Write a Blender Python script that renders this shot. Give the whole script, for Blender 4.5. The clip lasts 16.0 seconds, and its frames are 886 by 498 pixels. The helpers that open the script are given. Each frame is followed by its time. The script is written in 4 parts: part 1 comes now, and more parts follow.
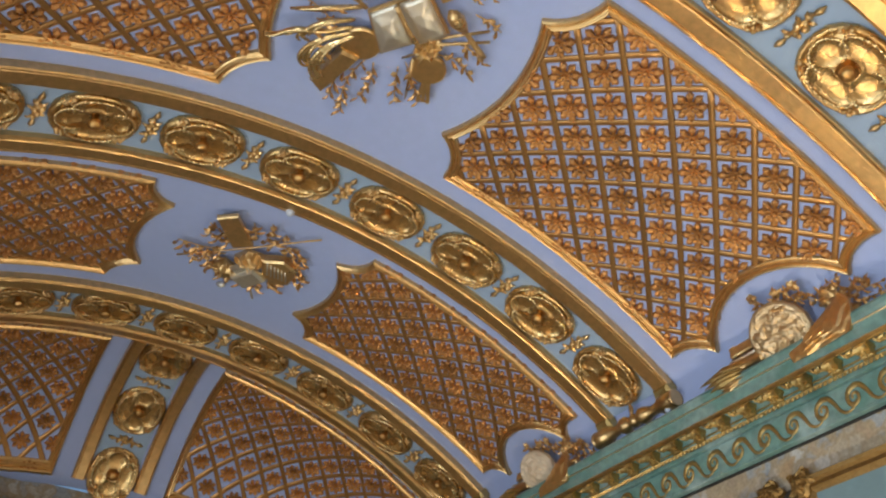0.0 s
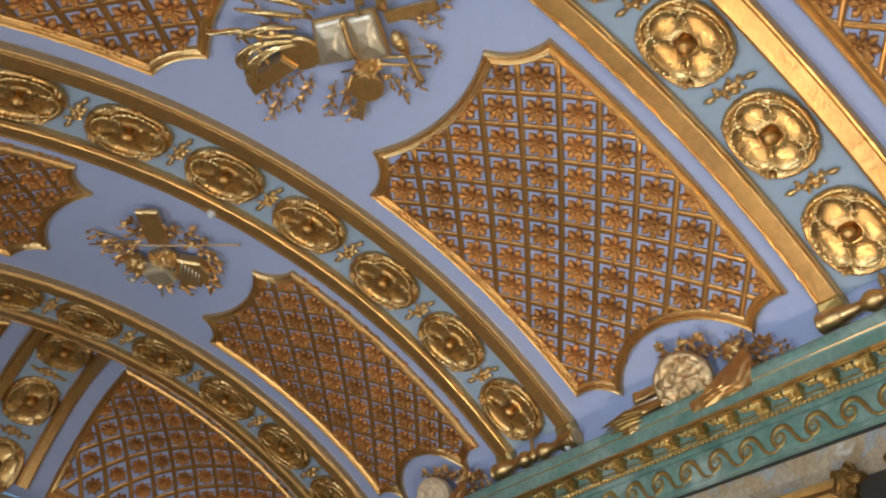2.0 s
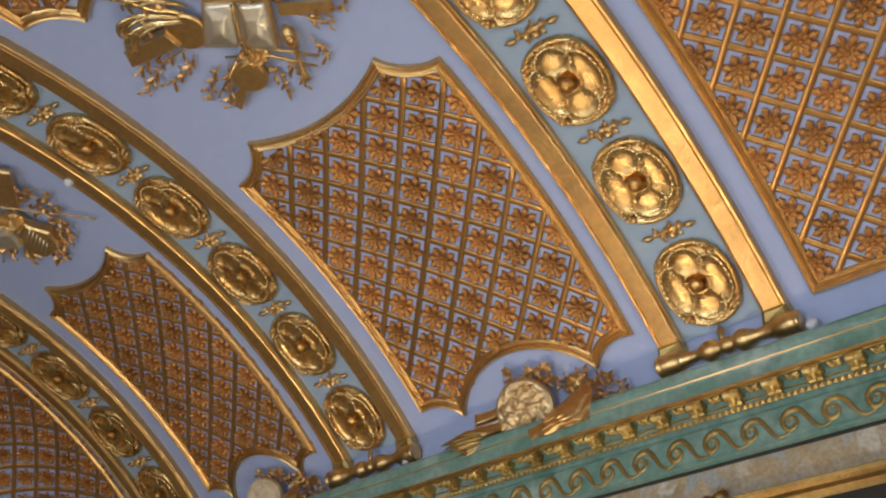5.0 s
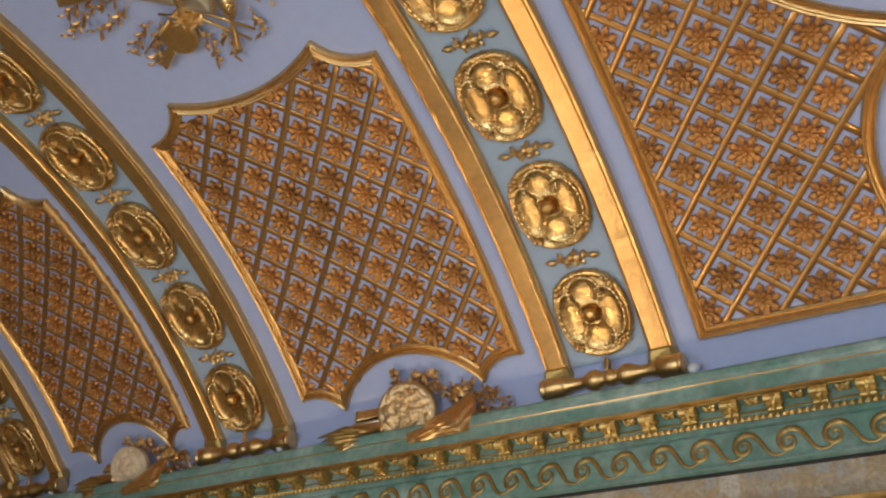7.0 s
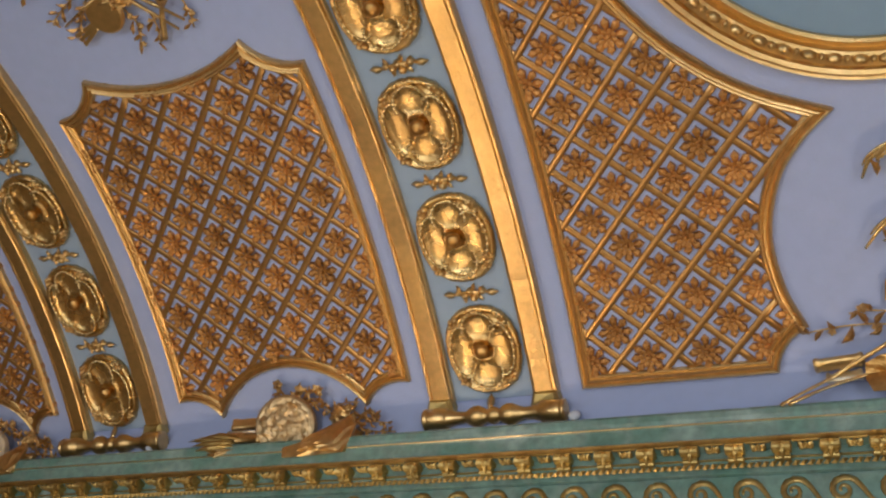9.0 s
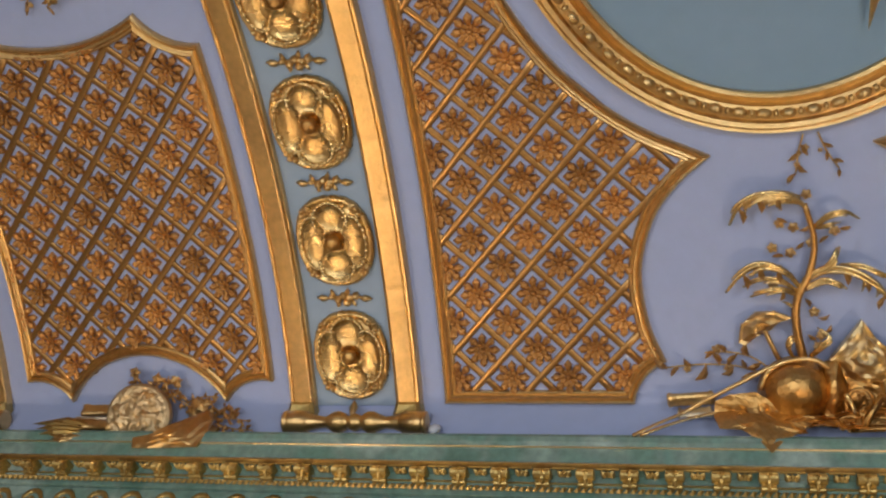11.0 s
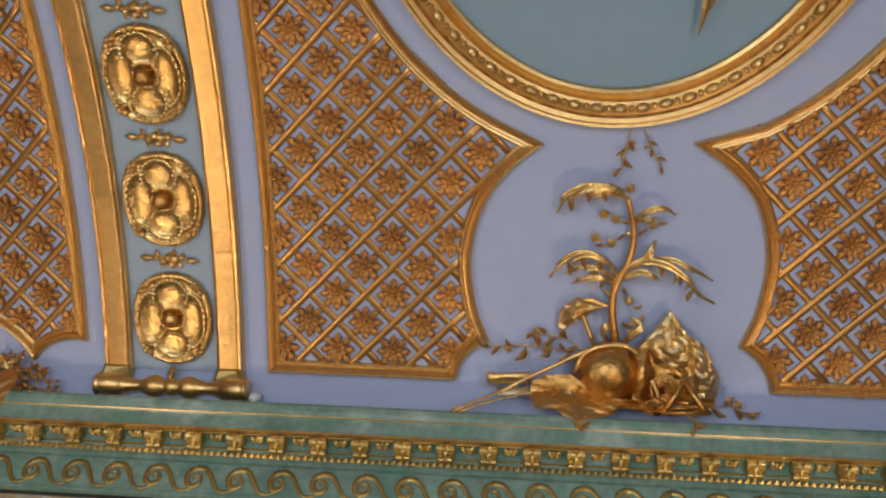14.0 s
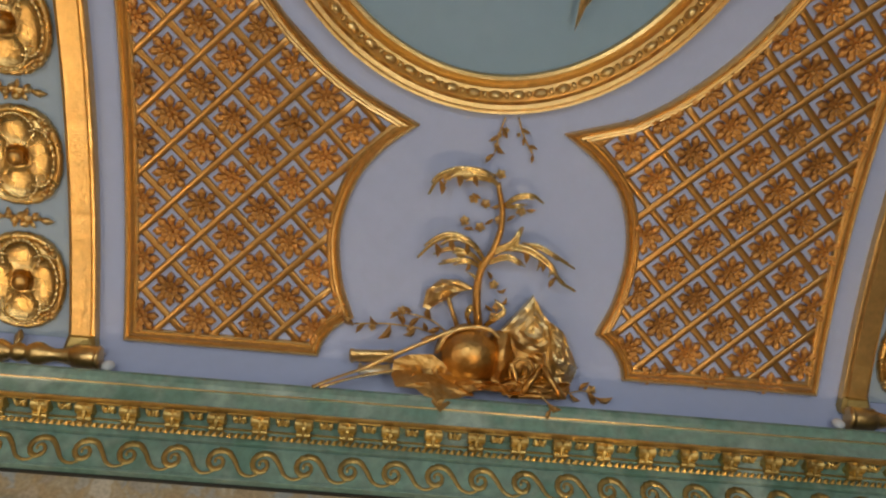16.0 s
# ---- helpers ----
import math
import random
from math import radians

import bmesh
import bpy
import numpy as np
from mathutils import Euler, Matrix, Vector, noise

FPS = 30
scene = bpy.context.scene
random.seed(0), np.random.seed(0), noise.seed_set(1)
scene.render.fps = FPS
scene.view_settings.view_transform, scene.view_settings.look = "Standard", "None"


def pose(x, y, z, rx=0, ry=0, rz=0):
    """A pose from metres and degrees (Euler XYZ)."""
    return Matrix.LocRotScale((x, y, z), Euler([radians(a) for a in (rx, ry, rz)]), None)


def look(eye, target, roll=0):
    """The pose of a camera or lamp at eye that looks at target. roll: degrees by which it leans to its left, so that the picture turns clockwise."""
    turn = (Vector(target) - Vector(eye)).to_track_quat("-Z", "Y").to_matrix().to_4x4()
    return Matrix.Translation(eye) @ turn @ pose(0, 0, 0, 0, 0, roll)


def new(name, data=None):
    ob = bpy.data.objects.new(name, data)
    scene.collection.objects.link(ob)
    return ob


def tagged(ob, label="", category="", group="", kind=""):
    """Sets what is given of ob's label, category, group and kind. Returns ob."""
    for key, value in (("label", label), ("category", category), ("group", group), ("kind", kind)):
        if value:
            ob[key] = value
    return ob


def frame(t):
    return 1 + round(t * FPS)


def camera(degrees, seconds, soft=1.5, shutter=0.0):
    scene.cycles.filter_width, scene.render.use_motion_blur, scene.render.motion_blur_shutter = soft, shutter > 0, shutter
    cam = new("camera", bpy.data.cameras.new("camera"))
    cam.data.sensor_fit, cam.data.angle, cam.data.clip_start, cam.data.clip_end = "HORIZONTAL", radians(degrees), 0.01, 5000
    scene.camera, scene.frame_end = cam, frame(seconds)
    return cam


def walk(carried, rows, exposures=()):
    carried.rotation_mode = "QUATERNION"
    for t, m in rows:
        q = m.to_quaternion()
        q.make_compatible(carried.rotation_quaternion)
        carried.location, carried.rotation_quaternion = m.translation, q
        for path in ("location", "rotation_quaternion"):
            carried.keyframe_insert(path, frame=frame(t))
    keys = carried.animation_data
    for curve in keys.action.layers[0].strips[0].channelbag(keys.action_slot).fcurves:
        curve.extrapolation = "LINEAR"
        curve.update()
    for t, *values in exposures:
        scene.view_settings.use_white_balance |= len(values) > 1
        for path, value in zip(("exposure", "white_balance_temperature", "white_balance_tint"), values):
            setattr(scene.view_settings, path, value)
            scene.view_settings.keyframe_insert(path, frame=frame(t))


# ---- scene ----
# ---------- camera: it stands on one spot and pans along the vault ----------
cam = camera(49.3, 16.0, soft=2.2)
EYE = (0.0, 0.0, 1.6)
PATH = [
    (0.0, 126.26, -2.89, 59.60),
    (0.5, 126.81, -2.80, 57.93),
    (1.0, 127.25, -3.04, 56.57),
    (1.5, 127.64, -3.83, 54.24),
    (2.0, 128.05, -4.75, 52.25),
    (2.5, 128.38, -4.62, 50.60),
    (3.0, 128.81, -5.15, 48.18),
    (3.5, 129.08, -4.96, 46.63),
    (6.0, 130.08, -6.79, 36.61),
    (6.5, 130.60, -7.67, 34.00),
    (7.0, 130.81, -8.52, 31.43),
    (7.5, 131.31, -9.08, 28.98),
    (8.0, 132.24, -9.67, 26.62),
    (10.5, 135.46, -9.98, 14.75),
    (11.0, 135.94, -9.51, 12.41),
    (11.5, 136.19, -8.93, 10.00),
    (12.0, 136.17, -8.67, 7.87),
    (12.5, 135.97, -8.29, 6.33),
    (13.0, 135.83, -7.57, 5.08),
    (13.5, 135.84, -6.31, 3.98),
    (14.0, 135.58, -5.16, 2.63),
    (14.5, 135.29, -4.02, 0.79),
    (15.0, 135.06, -2.88, -1.22),
    (15.5, 135.01, -2.56, -3.24),
    (16.0, 134.76, -1.86, -5.07),
]
walk(cam, [(t, pose(*EYE, rx, ry, rz)) for t, rx, ry, rz in PATH],
     exposures=[(0.0, 0.38, 6050, 5), (1.5, 0.30, 6100, 5), (3.5, 0.21, 6200, 6), (6.0, 0.06, 6600, 7), (8.0, -0.03, 6750, 8), (10.5, -0.18, 6750, 9), (12.5, -0.06, 6700, 9), (14.5, -0.16, 7100, 7), (16.0, -0.24, 7600, 5)])

# ---------- light: daylight through windows assumed in the unseen near wall ---
world = bpy.data.worlds.new("sky")
scene.world = world
world.use_nodes = True
wn = world.node_tree
sky = wn.nodes.new("ShaderNodeTexSky")
sky.sky_type, sky.sun_disc = "NISHITA", False
sky.sun_elevation, sky.sun_rotation = radians(31.5), radians(145)
wn.nodes["Background"].inputs[1].default_value = 0.08
wn.links.new(sky.outputs[0], wn.nodes["Background"].inputs[0])

WINDOWS = [(-4.9, 50), (-1.5, 80), (1.9, 74), (5.3, 12)]   # centre x, watts
WIN_W, WIN_Z0, WIN_Z1 = 1.5, 0.35, 3.0
WALL_Y = 4.14
YC, ZC, RV = 1.421, 1.0505, 4.5576          # axis and radius of the barrel vault
NEAR_Y = 2 * YC - WALL_Y
XC = 0.42                                   # centre of the middle bay
XE = -8.665                                 # fascia line of the end wall
# area lamps added in the assumed openings, none of them in view
for wx, watts in WINDOWS:
    ld = bpy.data.lights.new("added_window_light", "AREA")
    ld.shape, ld.size, ld.size_y, ld.energy, ld.color = "RECTANGLE", WIN_W - 0.1, WIN_Z1 - WIN_Z0 - 0.1, watts, (0.90, 0.96, 1.0)
    lo = new("added_window_light", ld)
    lo.matrix_world = look((wx, NEAR_Y - 0.1, (WIN_Z0 + WIN_Z1) / 2), (wx, 2.0, (WIN_Z0 + WIN_Z1) / 2 + 0.9))

# low sun through the same windows: its patches on the floor are what the gilding mirrors
sd = bpy.data.lights.new("sun", "SUN")
sd.energy, sd.angle, sd.color = 2.5, radians(0.5), (1.0, 0.87, 0.70)
so = new("sun", sd)
so.matrix_world = look((0, 0, 0), (-0.56, 0.80, -0.60))

# two standing uplighters, unseen and inferred, in the middle of the hall: they throw the cornice's shadow on the foot
# of the vault
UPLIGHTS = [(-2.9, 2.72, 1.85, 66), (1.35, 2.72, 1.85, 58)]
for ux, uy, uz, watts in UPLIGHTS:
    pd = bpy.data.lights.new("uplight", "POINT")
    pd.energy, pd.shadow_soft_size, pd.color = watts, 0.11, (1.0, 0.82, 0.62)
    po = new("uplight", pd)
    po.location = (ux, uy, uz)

# ---------- materials ----------
def mat(name, base, rough=0.5, metal=0.0, grain=30.0, vary=0.12, big=1.5, bump=0.1, bump_scale=80.0, second=None, per_piece=0.0, rough_vary=0.12):
    """Base colour varied at two scales, a fine relief, and a roughness that changes with wear."""
    m = bpy.data.materials.new(name)
    m.use_nodes = True
    nt = m.node_tree
    n, l = nt.nodes, nt.links
    b = n["Principled BSDF"]
    geo = n.new("ShaderNodeNewGeometry")
    pos = geo.outputs["Position"]
    n1 = n.new("ShaderNodeTexNoise"); n1.inputs["Scale"].default_value = grain; n1.inputs["Detail"].default_value = 5
    n2 = n.new("ShaderNodeTexNoise"); n2.inputs["Scale"].default_value = big; n2.inputs["Detail"].default_value = 4
    n3 = n.new("ShaderNodeTexNoise"); n3.inputs["Scale"].default_value = bump_scale; n3.inputs["Detail"].default_value = 3
    for q in (n1, n2, n3):
        l.new(pos, q.inputs["Vector"])
    dark = tuple(c * (1 - 2 * vary) for c in base)
    light = tuple(min(1, c * (1 + vary)) for c in base)
    r1 = n.new("ShaderNodeMix"); r1.data_type = "RGBA"
    r1.inputs[6].default_value, r1.inputs[7].default_value = (*dark, 1), (*light, 1)
    l.new(n1.outputs[0], r1.inputs[0])
    r2 = n.new("ShaderNodeMix"); r2.data_type = "RGBA"
    ramp = n.new("ShaderNodeMapRange"); ramp.inputs[1].default_value, ramp.inputs[2].default_value = 0.42, 0.68
    ramp.inputs[3].default_value, ramp.inputs[4].default_value = 0.0, 0.55
    l.new(n2.outputs[0], ramp.inputs[0]); l.new(ramp.outputs[0], r2.inputs[0])
    l.new(r1.outputs[2], r2.inputs[6])
    r2.inputs[7].default_value = (*(second or tuple(c * (1 - vary) for c in base)), 1)
    out = r2.outputs[2]
    if per_piece:
        info = n.new("ShaderNodeObjectInfo")
        hs = n.new("ShaderNodeHueSaturation")
        mr = n.new("ShaderNodeMapRange"); mr.inputs[3].default_value, mr.inputs[4].default_value = 1 - per_piece, 1 + per_piece
        l.new(info.outputs["Random"], mr.inputs[0]); l.new(mr.outputs[0], hs.inputs["Value"]); l.new(out, hs.inputs["Color"])
        out = hs.outputs[0]
    l.new(out, b.inputs["Base Color"])
    rr = n.new("ShaderNodeMapRange"); rr.inputs[3].default_value, rr.inputs[4].default_value = max(0.03, rough - rough_vary), min(1, rough + rough_vary)
    l.new(n2.outputs[0], rr.inputs[0]); l.new(rr.outputs[0], b.inputs["Roughness"])
    b.inputs["Metallic"].default_value = metal
    bp = n.new("ShaderNodeBump"); bp.inputs["Strength"].default_value, bp.inputs["Distance"].default_value = bump, 0.01
    l.new(n3.outputs[0], bp.inputs["Height"]); l.new(bp.outputs[0], b.inputs["Normal"])
    return m


def breccia(name, cols, vein, scale, rough=0.35):
    """Polished marble: stone fragments of several colours in a veined ground."""
    m = bpy.data.materials.new(name)
    m.use_nodes = True
    n, l = m.node_tree.nodes, m.node_tree.links
    b = n["Principled BSDF"]
    geo = n.new("ShaderNodeNewGeometry")
    w = n.new("ShaderNodeTexNoise"); w.inputs["Scale"].default_value = scale * 0.8
    l.new(geo.outputs["Position"], w.inputs["Vector"])
    mx = n.new("ShaderNodeMix"); mx.data_type = "VECTOR"; mx.inputs[0].default_value = 0.16
    l.new(geo.outputs["Position"], mx.inputs[4]); l.new(w.outputs["Color"], mx.inputs[5])
    v = n.new("ShaderNodeTexVoronoi"); v.inputs["Scale"].default_value = scale
    v2 = n.new("ShaderNodeTexVoronoi"); v2.feature = "DISTANCE_TO_EDGE"; v2.inputs["Scale"].default_value = scale
    l.new(mx.outputs[1], v.inputs["Vector"]); l.new(mx.outputs[1], v2.inputs["Vector"])
    sep = n.new("ShaderNodeSeparateColor"); l.new(v.outputs["Color"], sep.inputs[0])
    cr = n.new("ShaderNodeValToRGB")
    while len(cr.color_ramp.elements) < len(cols):
        cr.color_ramp.elements.new(0.5)
    for i, c in enumerate(cols):
        cr.color_ramp.elements[i].position = i / (len(cols) - 1)
        cr.color_ramp.elements[i].color = (*c, 1)
    l.new(sep.outputs[0], cr.inputs[0])
    edge = n.new("ShaderNodeMapRange"); edge.inputs[1].default_value, edge.inputs[2].default_value = 0.0, 0.16
    l.new(v2.outputs[0], edge.inputs[0])
    g = n.new("ShaderNodeTexNoise"); g.inputs["Scale"].default_value = scale * 5; g.inputs["Detail"].default_value = 6
    l.new(geo.outputs["Position"], g.inputs["Vector"])
    m1 = n.new("ShaderNodeMix"); m1.data_type = "RGBA"; m1.inputs[6].default_value = (*vein, 1)
    l.new(edge.outputs[0], m1.inputs[0]); l.new(cr.outputs[0], m1.inputs[7])
    m2 = n.new("ShaderNodeMix"); m2.data_type = "RGBA"; m2.blend_type = "OVERLAY"; m2.inputs[0].default_value = 0.5
    l.new(m1.outputs[2], m2.inputs[6]); l.new(g.outputs[0], m2.inputs[7])
    l.new(m2.outputs[2], b.inputs["Base Color"])
    b.inputs["Roughness"].default_value = rough
    return m


GOLD = mat("gilding_lattice", (0.60, 0.33, 0.12), 0.33, 0.85, 60, 0.16, 2.2, 0.10, 120, second=(0.52, 0.28, 0.10), per_piece=0.10, rough_vary=0.06)
GOLD_ROSE = mat("gilding_rosette", (0.72, 0.345, 0.105), 0.42, 0.65, 70, 0.22, 3.0, 0.6, 110, second=(0.54, 0.24, 0.075), per_piece=0.2)
GOLD_RIB = mat("gilding_leaf", (0.82, 0.545, 0.25), 0.36, 1.0, 26, 0.18, 3.0, 0.18, 60, second=(0.74, 0.48, 0.18), per_piece=0.05)
GOLD_BRIGHT = mat("gilding_burnished", (0.84, 0.58, 0.275), 0.31, 1.0, 40, 0.16, 6.0, 0.55, 60, second=(0.76, 0.50, 0.2), per_piece=0.06)
GOLD_SHINE = mat("gilding_polished", (0.93, 0.70, 0.36), 0.25, 1.0, 30, 0.1, 6.0, 0.3, 45, second=(0.80, 0.54, 0.22))
GOLD_PALE = mat("gilding_pale", (0.90, 0.70, 0.42), 0.33, 1.0, 40, 0.14, 6.0, 0.4, 70, second=(0.62, 0.44, 0.2))
GOLD_DULL = mat("gilding_dulled", (0.64, 0.46, 0.18), 0.42, 1.0, 50, 0.2, 3.0, 0.3, 90, second=(0.44, 0.31, 0.12), per_piece=0.15)
GOLD_MED = mat("gilding_hammered", (0.84, 0.56, 0.25), 0.27, 1.0, 60, 0.25, 9.0, 0.35, 70, second=(0.66, 0.40, 0.15), per_piece=0.06)
GOLD_DEEP = mat("gilding_coppery", (0.66, 0.385, 0.14), 0.33, 1.0, 40, 0.2, 7.0, 0.5, 50, second=(0.50, 0.27, 0.09))
GOLD_DISC = mat("gilding_worn_pale", (0.72, 0.53, 0.31), 0.46, 1.0, 40, 0.14, 6.0, 0.4, 70, second=(0.58, 0.40, 0.2))
GOLD_OLD = mat("gilding_darkened", (0.34, 0.21, 0.075), 0.5, 1.0, 40, 0.25, 5.0, 0.5, 60, second=(0.20, 0.12, 0.045))
SILVER = mat("silvered_gilding", (0.90, 0.84, 0.72), 0.45, 1.0, 30, 0.08, 6.0, 0.2, 60)
PAINT = mat("lavender_distemper", (0.42, 0.49, 0.78), 0.75, 0.0, 14, 0.035, 0.9, 0.12, 25, second=(0.39, 0.47, 0.77))
PAINT_BLUE = mat("rib_ground_paint", (0.36, 0.46, 0.62), 0.7, 0.0, 14, 0.05, 1.3, 0.12, 30, second=(0.33, 0.44, 0.58))
PAINT_SKY = mat("roundel_ground_paint", (0.25, 0.37, 0.52), 0.6, 0.0, 10, 0.05, 0.7, 0.1, 25, second=(0.22, 0.35, 0.50))
TEAL = breccia("green_painted_marble", [(0.11, 0.21, 0.185), (0.145, 0.265, 0.24), (0.19, 0.31, 0.285), (0.12, 0.235, 0.205), (0.33, 0.43, 0.42)], (0.18, 0.27, 0.25), 5.0, 0.3)
MARBLE = breccia("breccia_marble", [(0.34, 0.32, 0.28), (0.40, 0.32, 0.22), (0.30, 0.32, 0.34), (0.36, 0.25, 0.14), (0.48, 0.47, 0.45)], (0.34, 0.27, 0.18), 11.0, 0.3)
WALL_PAINT = mat("plain_wall_paint", (0.70, 0.66, 0.58), 0.8, 0.0, 10, 0.05, 1.0, 0.1, 30)
PARQUET = mat("waxed_oak", (0.52, 0.40, 0.26), 0.4, 0.0, 20, 0.15, 2.0, 0.1, 60)
DARK = mat("dark_fill", (0.02, 0.018, 0.016), 0.5, 0.0, 20, 0.1, 2.0, 0.1, 60)
CANVAS = mat("blue_grey_canvas", (0.16, 0.24, 0.27), 0.5, 0.0, 12, 0.12, 2.0, 0.1, 60)
CREAM = mat("worn_cream_gesso", (0.72, 0.58, 0.42), 0.45, 0.0, 25, 0.12, 9.0, 0.3, 50, second=(0.5, 0.32, 0.17))
OPAL = mat("opal_glass", (0.72, 0.76, 0.86), 0.12, 0.0, 20, 0.03, 2.0, 0.02, 60)

# ---------- the vault's surface: x along the hall, s along the arch from the crown, h towards the room ----------
S1 = 2.83                                   # the arch ends here, above an upright fascia added for the cornice's shadow band
X0, RE = -7.25, 1.6                         # where the end cove begins, and its radius
Z_MIN = 4.70


def drop(x):
    d = min(max(0.0, X0 - x, x - (2 * XC - X0)), RE)
    return RE - math.sqrt(RE * RE - d * d)


def surf(x, s):
    a = max(-S1, min(S1, s)) / RV
    y, z = YC + RV * math.sin(a), ZC + RV * math.cos(a)
    if abs(s) > S1:
        y += math.copysign(0.012, s)
        z -= abs(s) - S1
    d = drop(x)
    return Vector((x, y, max(z - d, Z_MIN) if d > 0 else z))


def normal(x, s, h=0.0):
    if abs(s) > 2.2:
        # carvings that stand out far lean more and more level, over the ledge
        a = min(abs(s), S1) / RV
        a += (2.2 / RV + min(1.0, (abs(s) - 2.2) / 0.75) * 0.43 - a) * min(1.0, max(0.0, h - 0.03) / 0.09)
        return Vector((0, -math.copysign(math.sin(a), s), -math.cos(a)))
    e = 0.004
    px, ps = surf(x + e, s) - surf(x - e, s), surf(x, s + e) - surf(x, s - e)
    nn = px.cross(ps).normalized()
    return -nn if nn.z > 0 else nn


def vault(x, s, h=0.0):
    return surf(x, s) + normal(x, s, h) * h


def seat(x, s, h=0.0, spin=0.0):
    """A pose on the vault: local x along the hall, local y towards the crown, local z into the room."""
    n = normal(x, s)
    ax = Vector((1, 0, 0)); ax = (ax - n * ax.dot(n)).normalized()
    ay = n.cross(ax)
    m = Matrix((ax, ay, n)).transposed().to_4x4()
    m.translation = vault(x, s, h)
    return m @ Matrix.Rotation(spin, 4, "Z")


# ---------- building helpers ----------
def thing(name, at, label, category, group=""):
    ob = new(name)
    ob.location = at
    ob.empty_display_size = 0.1
    return tagged(ob, label, category, group)


def link_mesh(name, bm, material, smooth=False):
    bmesh.ops.recalc_face_normals(bm, faces=bm.faces)
    me = bpy.data.meshes.new(name)
    bm.to_mesh(me); bm.free()
    me.materials.append(material)
    if smooth:
        me.polygons.foreach_set("use_smooth", [True] * len(me.polygons))
    return me


def origin(ob):
    o = Vector(ob.location)
    while ob.parent:
        ob = ob.parent
        o += Vector(ob.location)
    return o


def part(name, bm, material, parent, label="", smooth=False, bend=True):
    """One mesh under a thing. With bend, the mesh is drawn in (x, s, h) on the vault."""
    o = origin(parent) if parent else Vector()
    for v in bm.verts:
        v.co = (vault(*v.co) if bend else v.co) - o
    ob = new(name, link_mesh(name, bm, material, smooth))
    ob.parent = parent
    if label:
        ob["label"] = label
    return ob


def piece(name, mesh, m, parent):
    """A piece on shared mesh data at the world pose m."""
    ob = new(name, mesh)
    ob.parent = parent
    ob.matrix_basis = Matrix.Translation(-origin(parent)) @ m
    return ob


def dense(path, step=0.08, closed=False):
    out = []
    n = len(path)
    for i in range(n if closed else n - 1):
        a, b = Vector(path[i]), Vector(path[(i + 1) % n])
        k = max(1, int((b - a).length / step + 0.5))
        out += [a.lerp(b, j / k) for j in range(k)]
    if not closed:
        out.append(Vector(path[-1]))
    return out


def arc(p, q, bulge, n=10):
    """Points of a circular arc from p to q, its middle pushed by bulge to the left of the way (in x, s)."""
    p, q = Vector(p), Vector(q)
    c, d = (p + q) / 2, q - p
    half = d.length / 2
    nrm = Vector((-d.y, d.x)).normalized()
    r = (half * half + bulge * bulge) / (2 * abs(bulge))
    o = c + nrm * (bulge - math.copysign(r, bulge))
    a0 = math.atan2(p.y - o.y, p.x - o.x); a1 = math.atan2(q.y - o.y, q.x - o.x)
    da = (a1 - a0 + math.pi) % (2 * math.pi) - math.pi
    return [o + Vector((math.cos(a0 + da * i / n), math.sin(a0 + da * i / n))) * r for i in range(n + 1)]


def sweep(bm, path, profile, closed=False, at=None):
    """Sweeps the profile (offset to the left, height) along a plan path."""
    n, rings = len(path), []
    for i in range(n):
        p = Vector(path[i][:2])
        a = Vector(path[i - 1][:2]) if (closed or i) else None
        b = Vector(path[(i + 1) % n][:2]) if (closed or i < n - 1) else None
        d1 = (p - a).normalized() if a else (b - p).normalized()
        d2 = (b - p).normalized() if b else d1
        t = (d1 + d2).normalized() if (d1 + d2).length > 1e-4 else d1
        k = 1 / max(0.45, t.dot(d1))
        nrm = Vector((-t.y, t.x)) * k
        rings.append([bm.verts.new((p.x + nrm.x * o, p.y + nrm.y * o, h)) for o, h in profile])
    m = len(profile)
    for i in range(n if closed else n - 1):
        r, q = rings[i], rings[(i + 1) % n]
        for j in range(m):
            bm.faces.new((r[j], r[(j + 1) % m], q[(j + 1) % m], q[j]))
    if not closed:
        bm.faces.new(rings[0]); bm.faces.new(rings[-1])
    return bm


def tube(bm, pts, radii, n=7, flat=1.0):
    pts = [Vector(p) for p in pts]
    if not isinstance(radii, (list, tuple)):
        radii = [radii] * len(pts)
    rings = []
    for i, p in enumerate(pts):
        d = (pts[min(i + 1, len(pts) - 1)] - pts[max(i - 1, 0)]).normalized()
        up = Vector((0, 0, 1)) if abs(d.z) < 0.9 else Vector((1, 0, 0))
        a = d.cross(up).normalized(); b = a.cross(d)
        rings.append([bm.verts.new(p + (a * math.cos(2 * math.pi * k / n) + b * math.sin(2 * math.pi * k / n) * flat) * radii[i]) for k in range(n)])
    for r, q in zip(rings, rings[1:]):
        for k in range(n):
            bm.faces.new((r[k], r[(k + 1) % n], q[(k + 1) % n], q[k]))
    bm.faces.new(rings[0]); bm.faces.new(rings[-1])
    return bm


def curve3(ctrl, n=6):
    """A smooth line through the control points."""
    c = [Vector(p) for p in ctrl]
    c = [c[0] * 2 - c[1]] + c + [c[-1] * 2 - c[-2]]
    out = []
    for i in range(1, len(c) - 2):
        for k in range(n):
            t = k / n
            out.append(0.5 * (2 * c[i] + (c[i + 1] - c[i - 1]) * t + (2 * c[i - 1] - 5 * c[i] + 4 * c[i + 1] - c[i + 2]) * t * t
                              + (3 * c[i] - c[i - 1] - 3 * c[i + 1] + c[i + 2]) * t ** 3))
    out.append(c[-2])
    return out


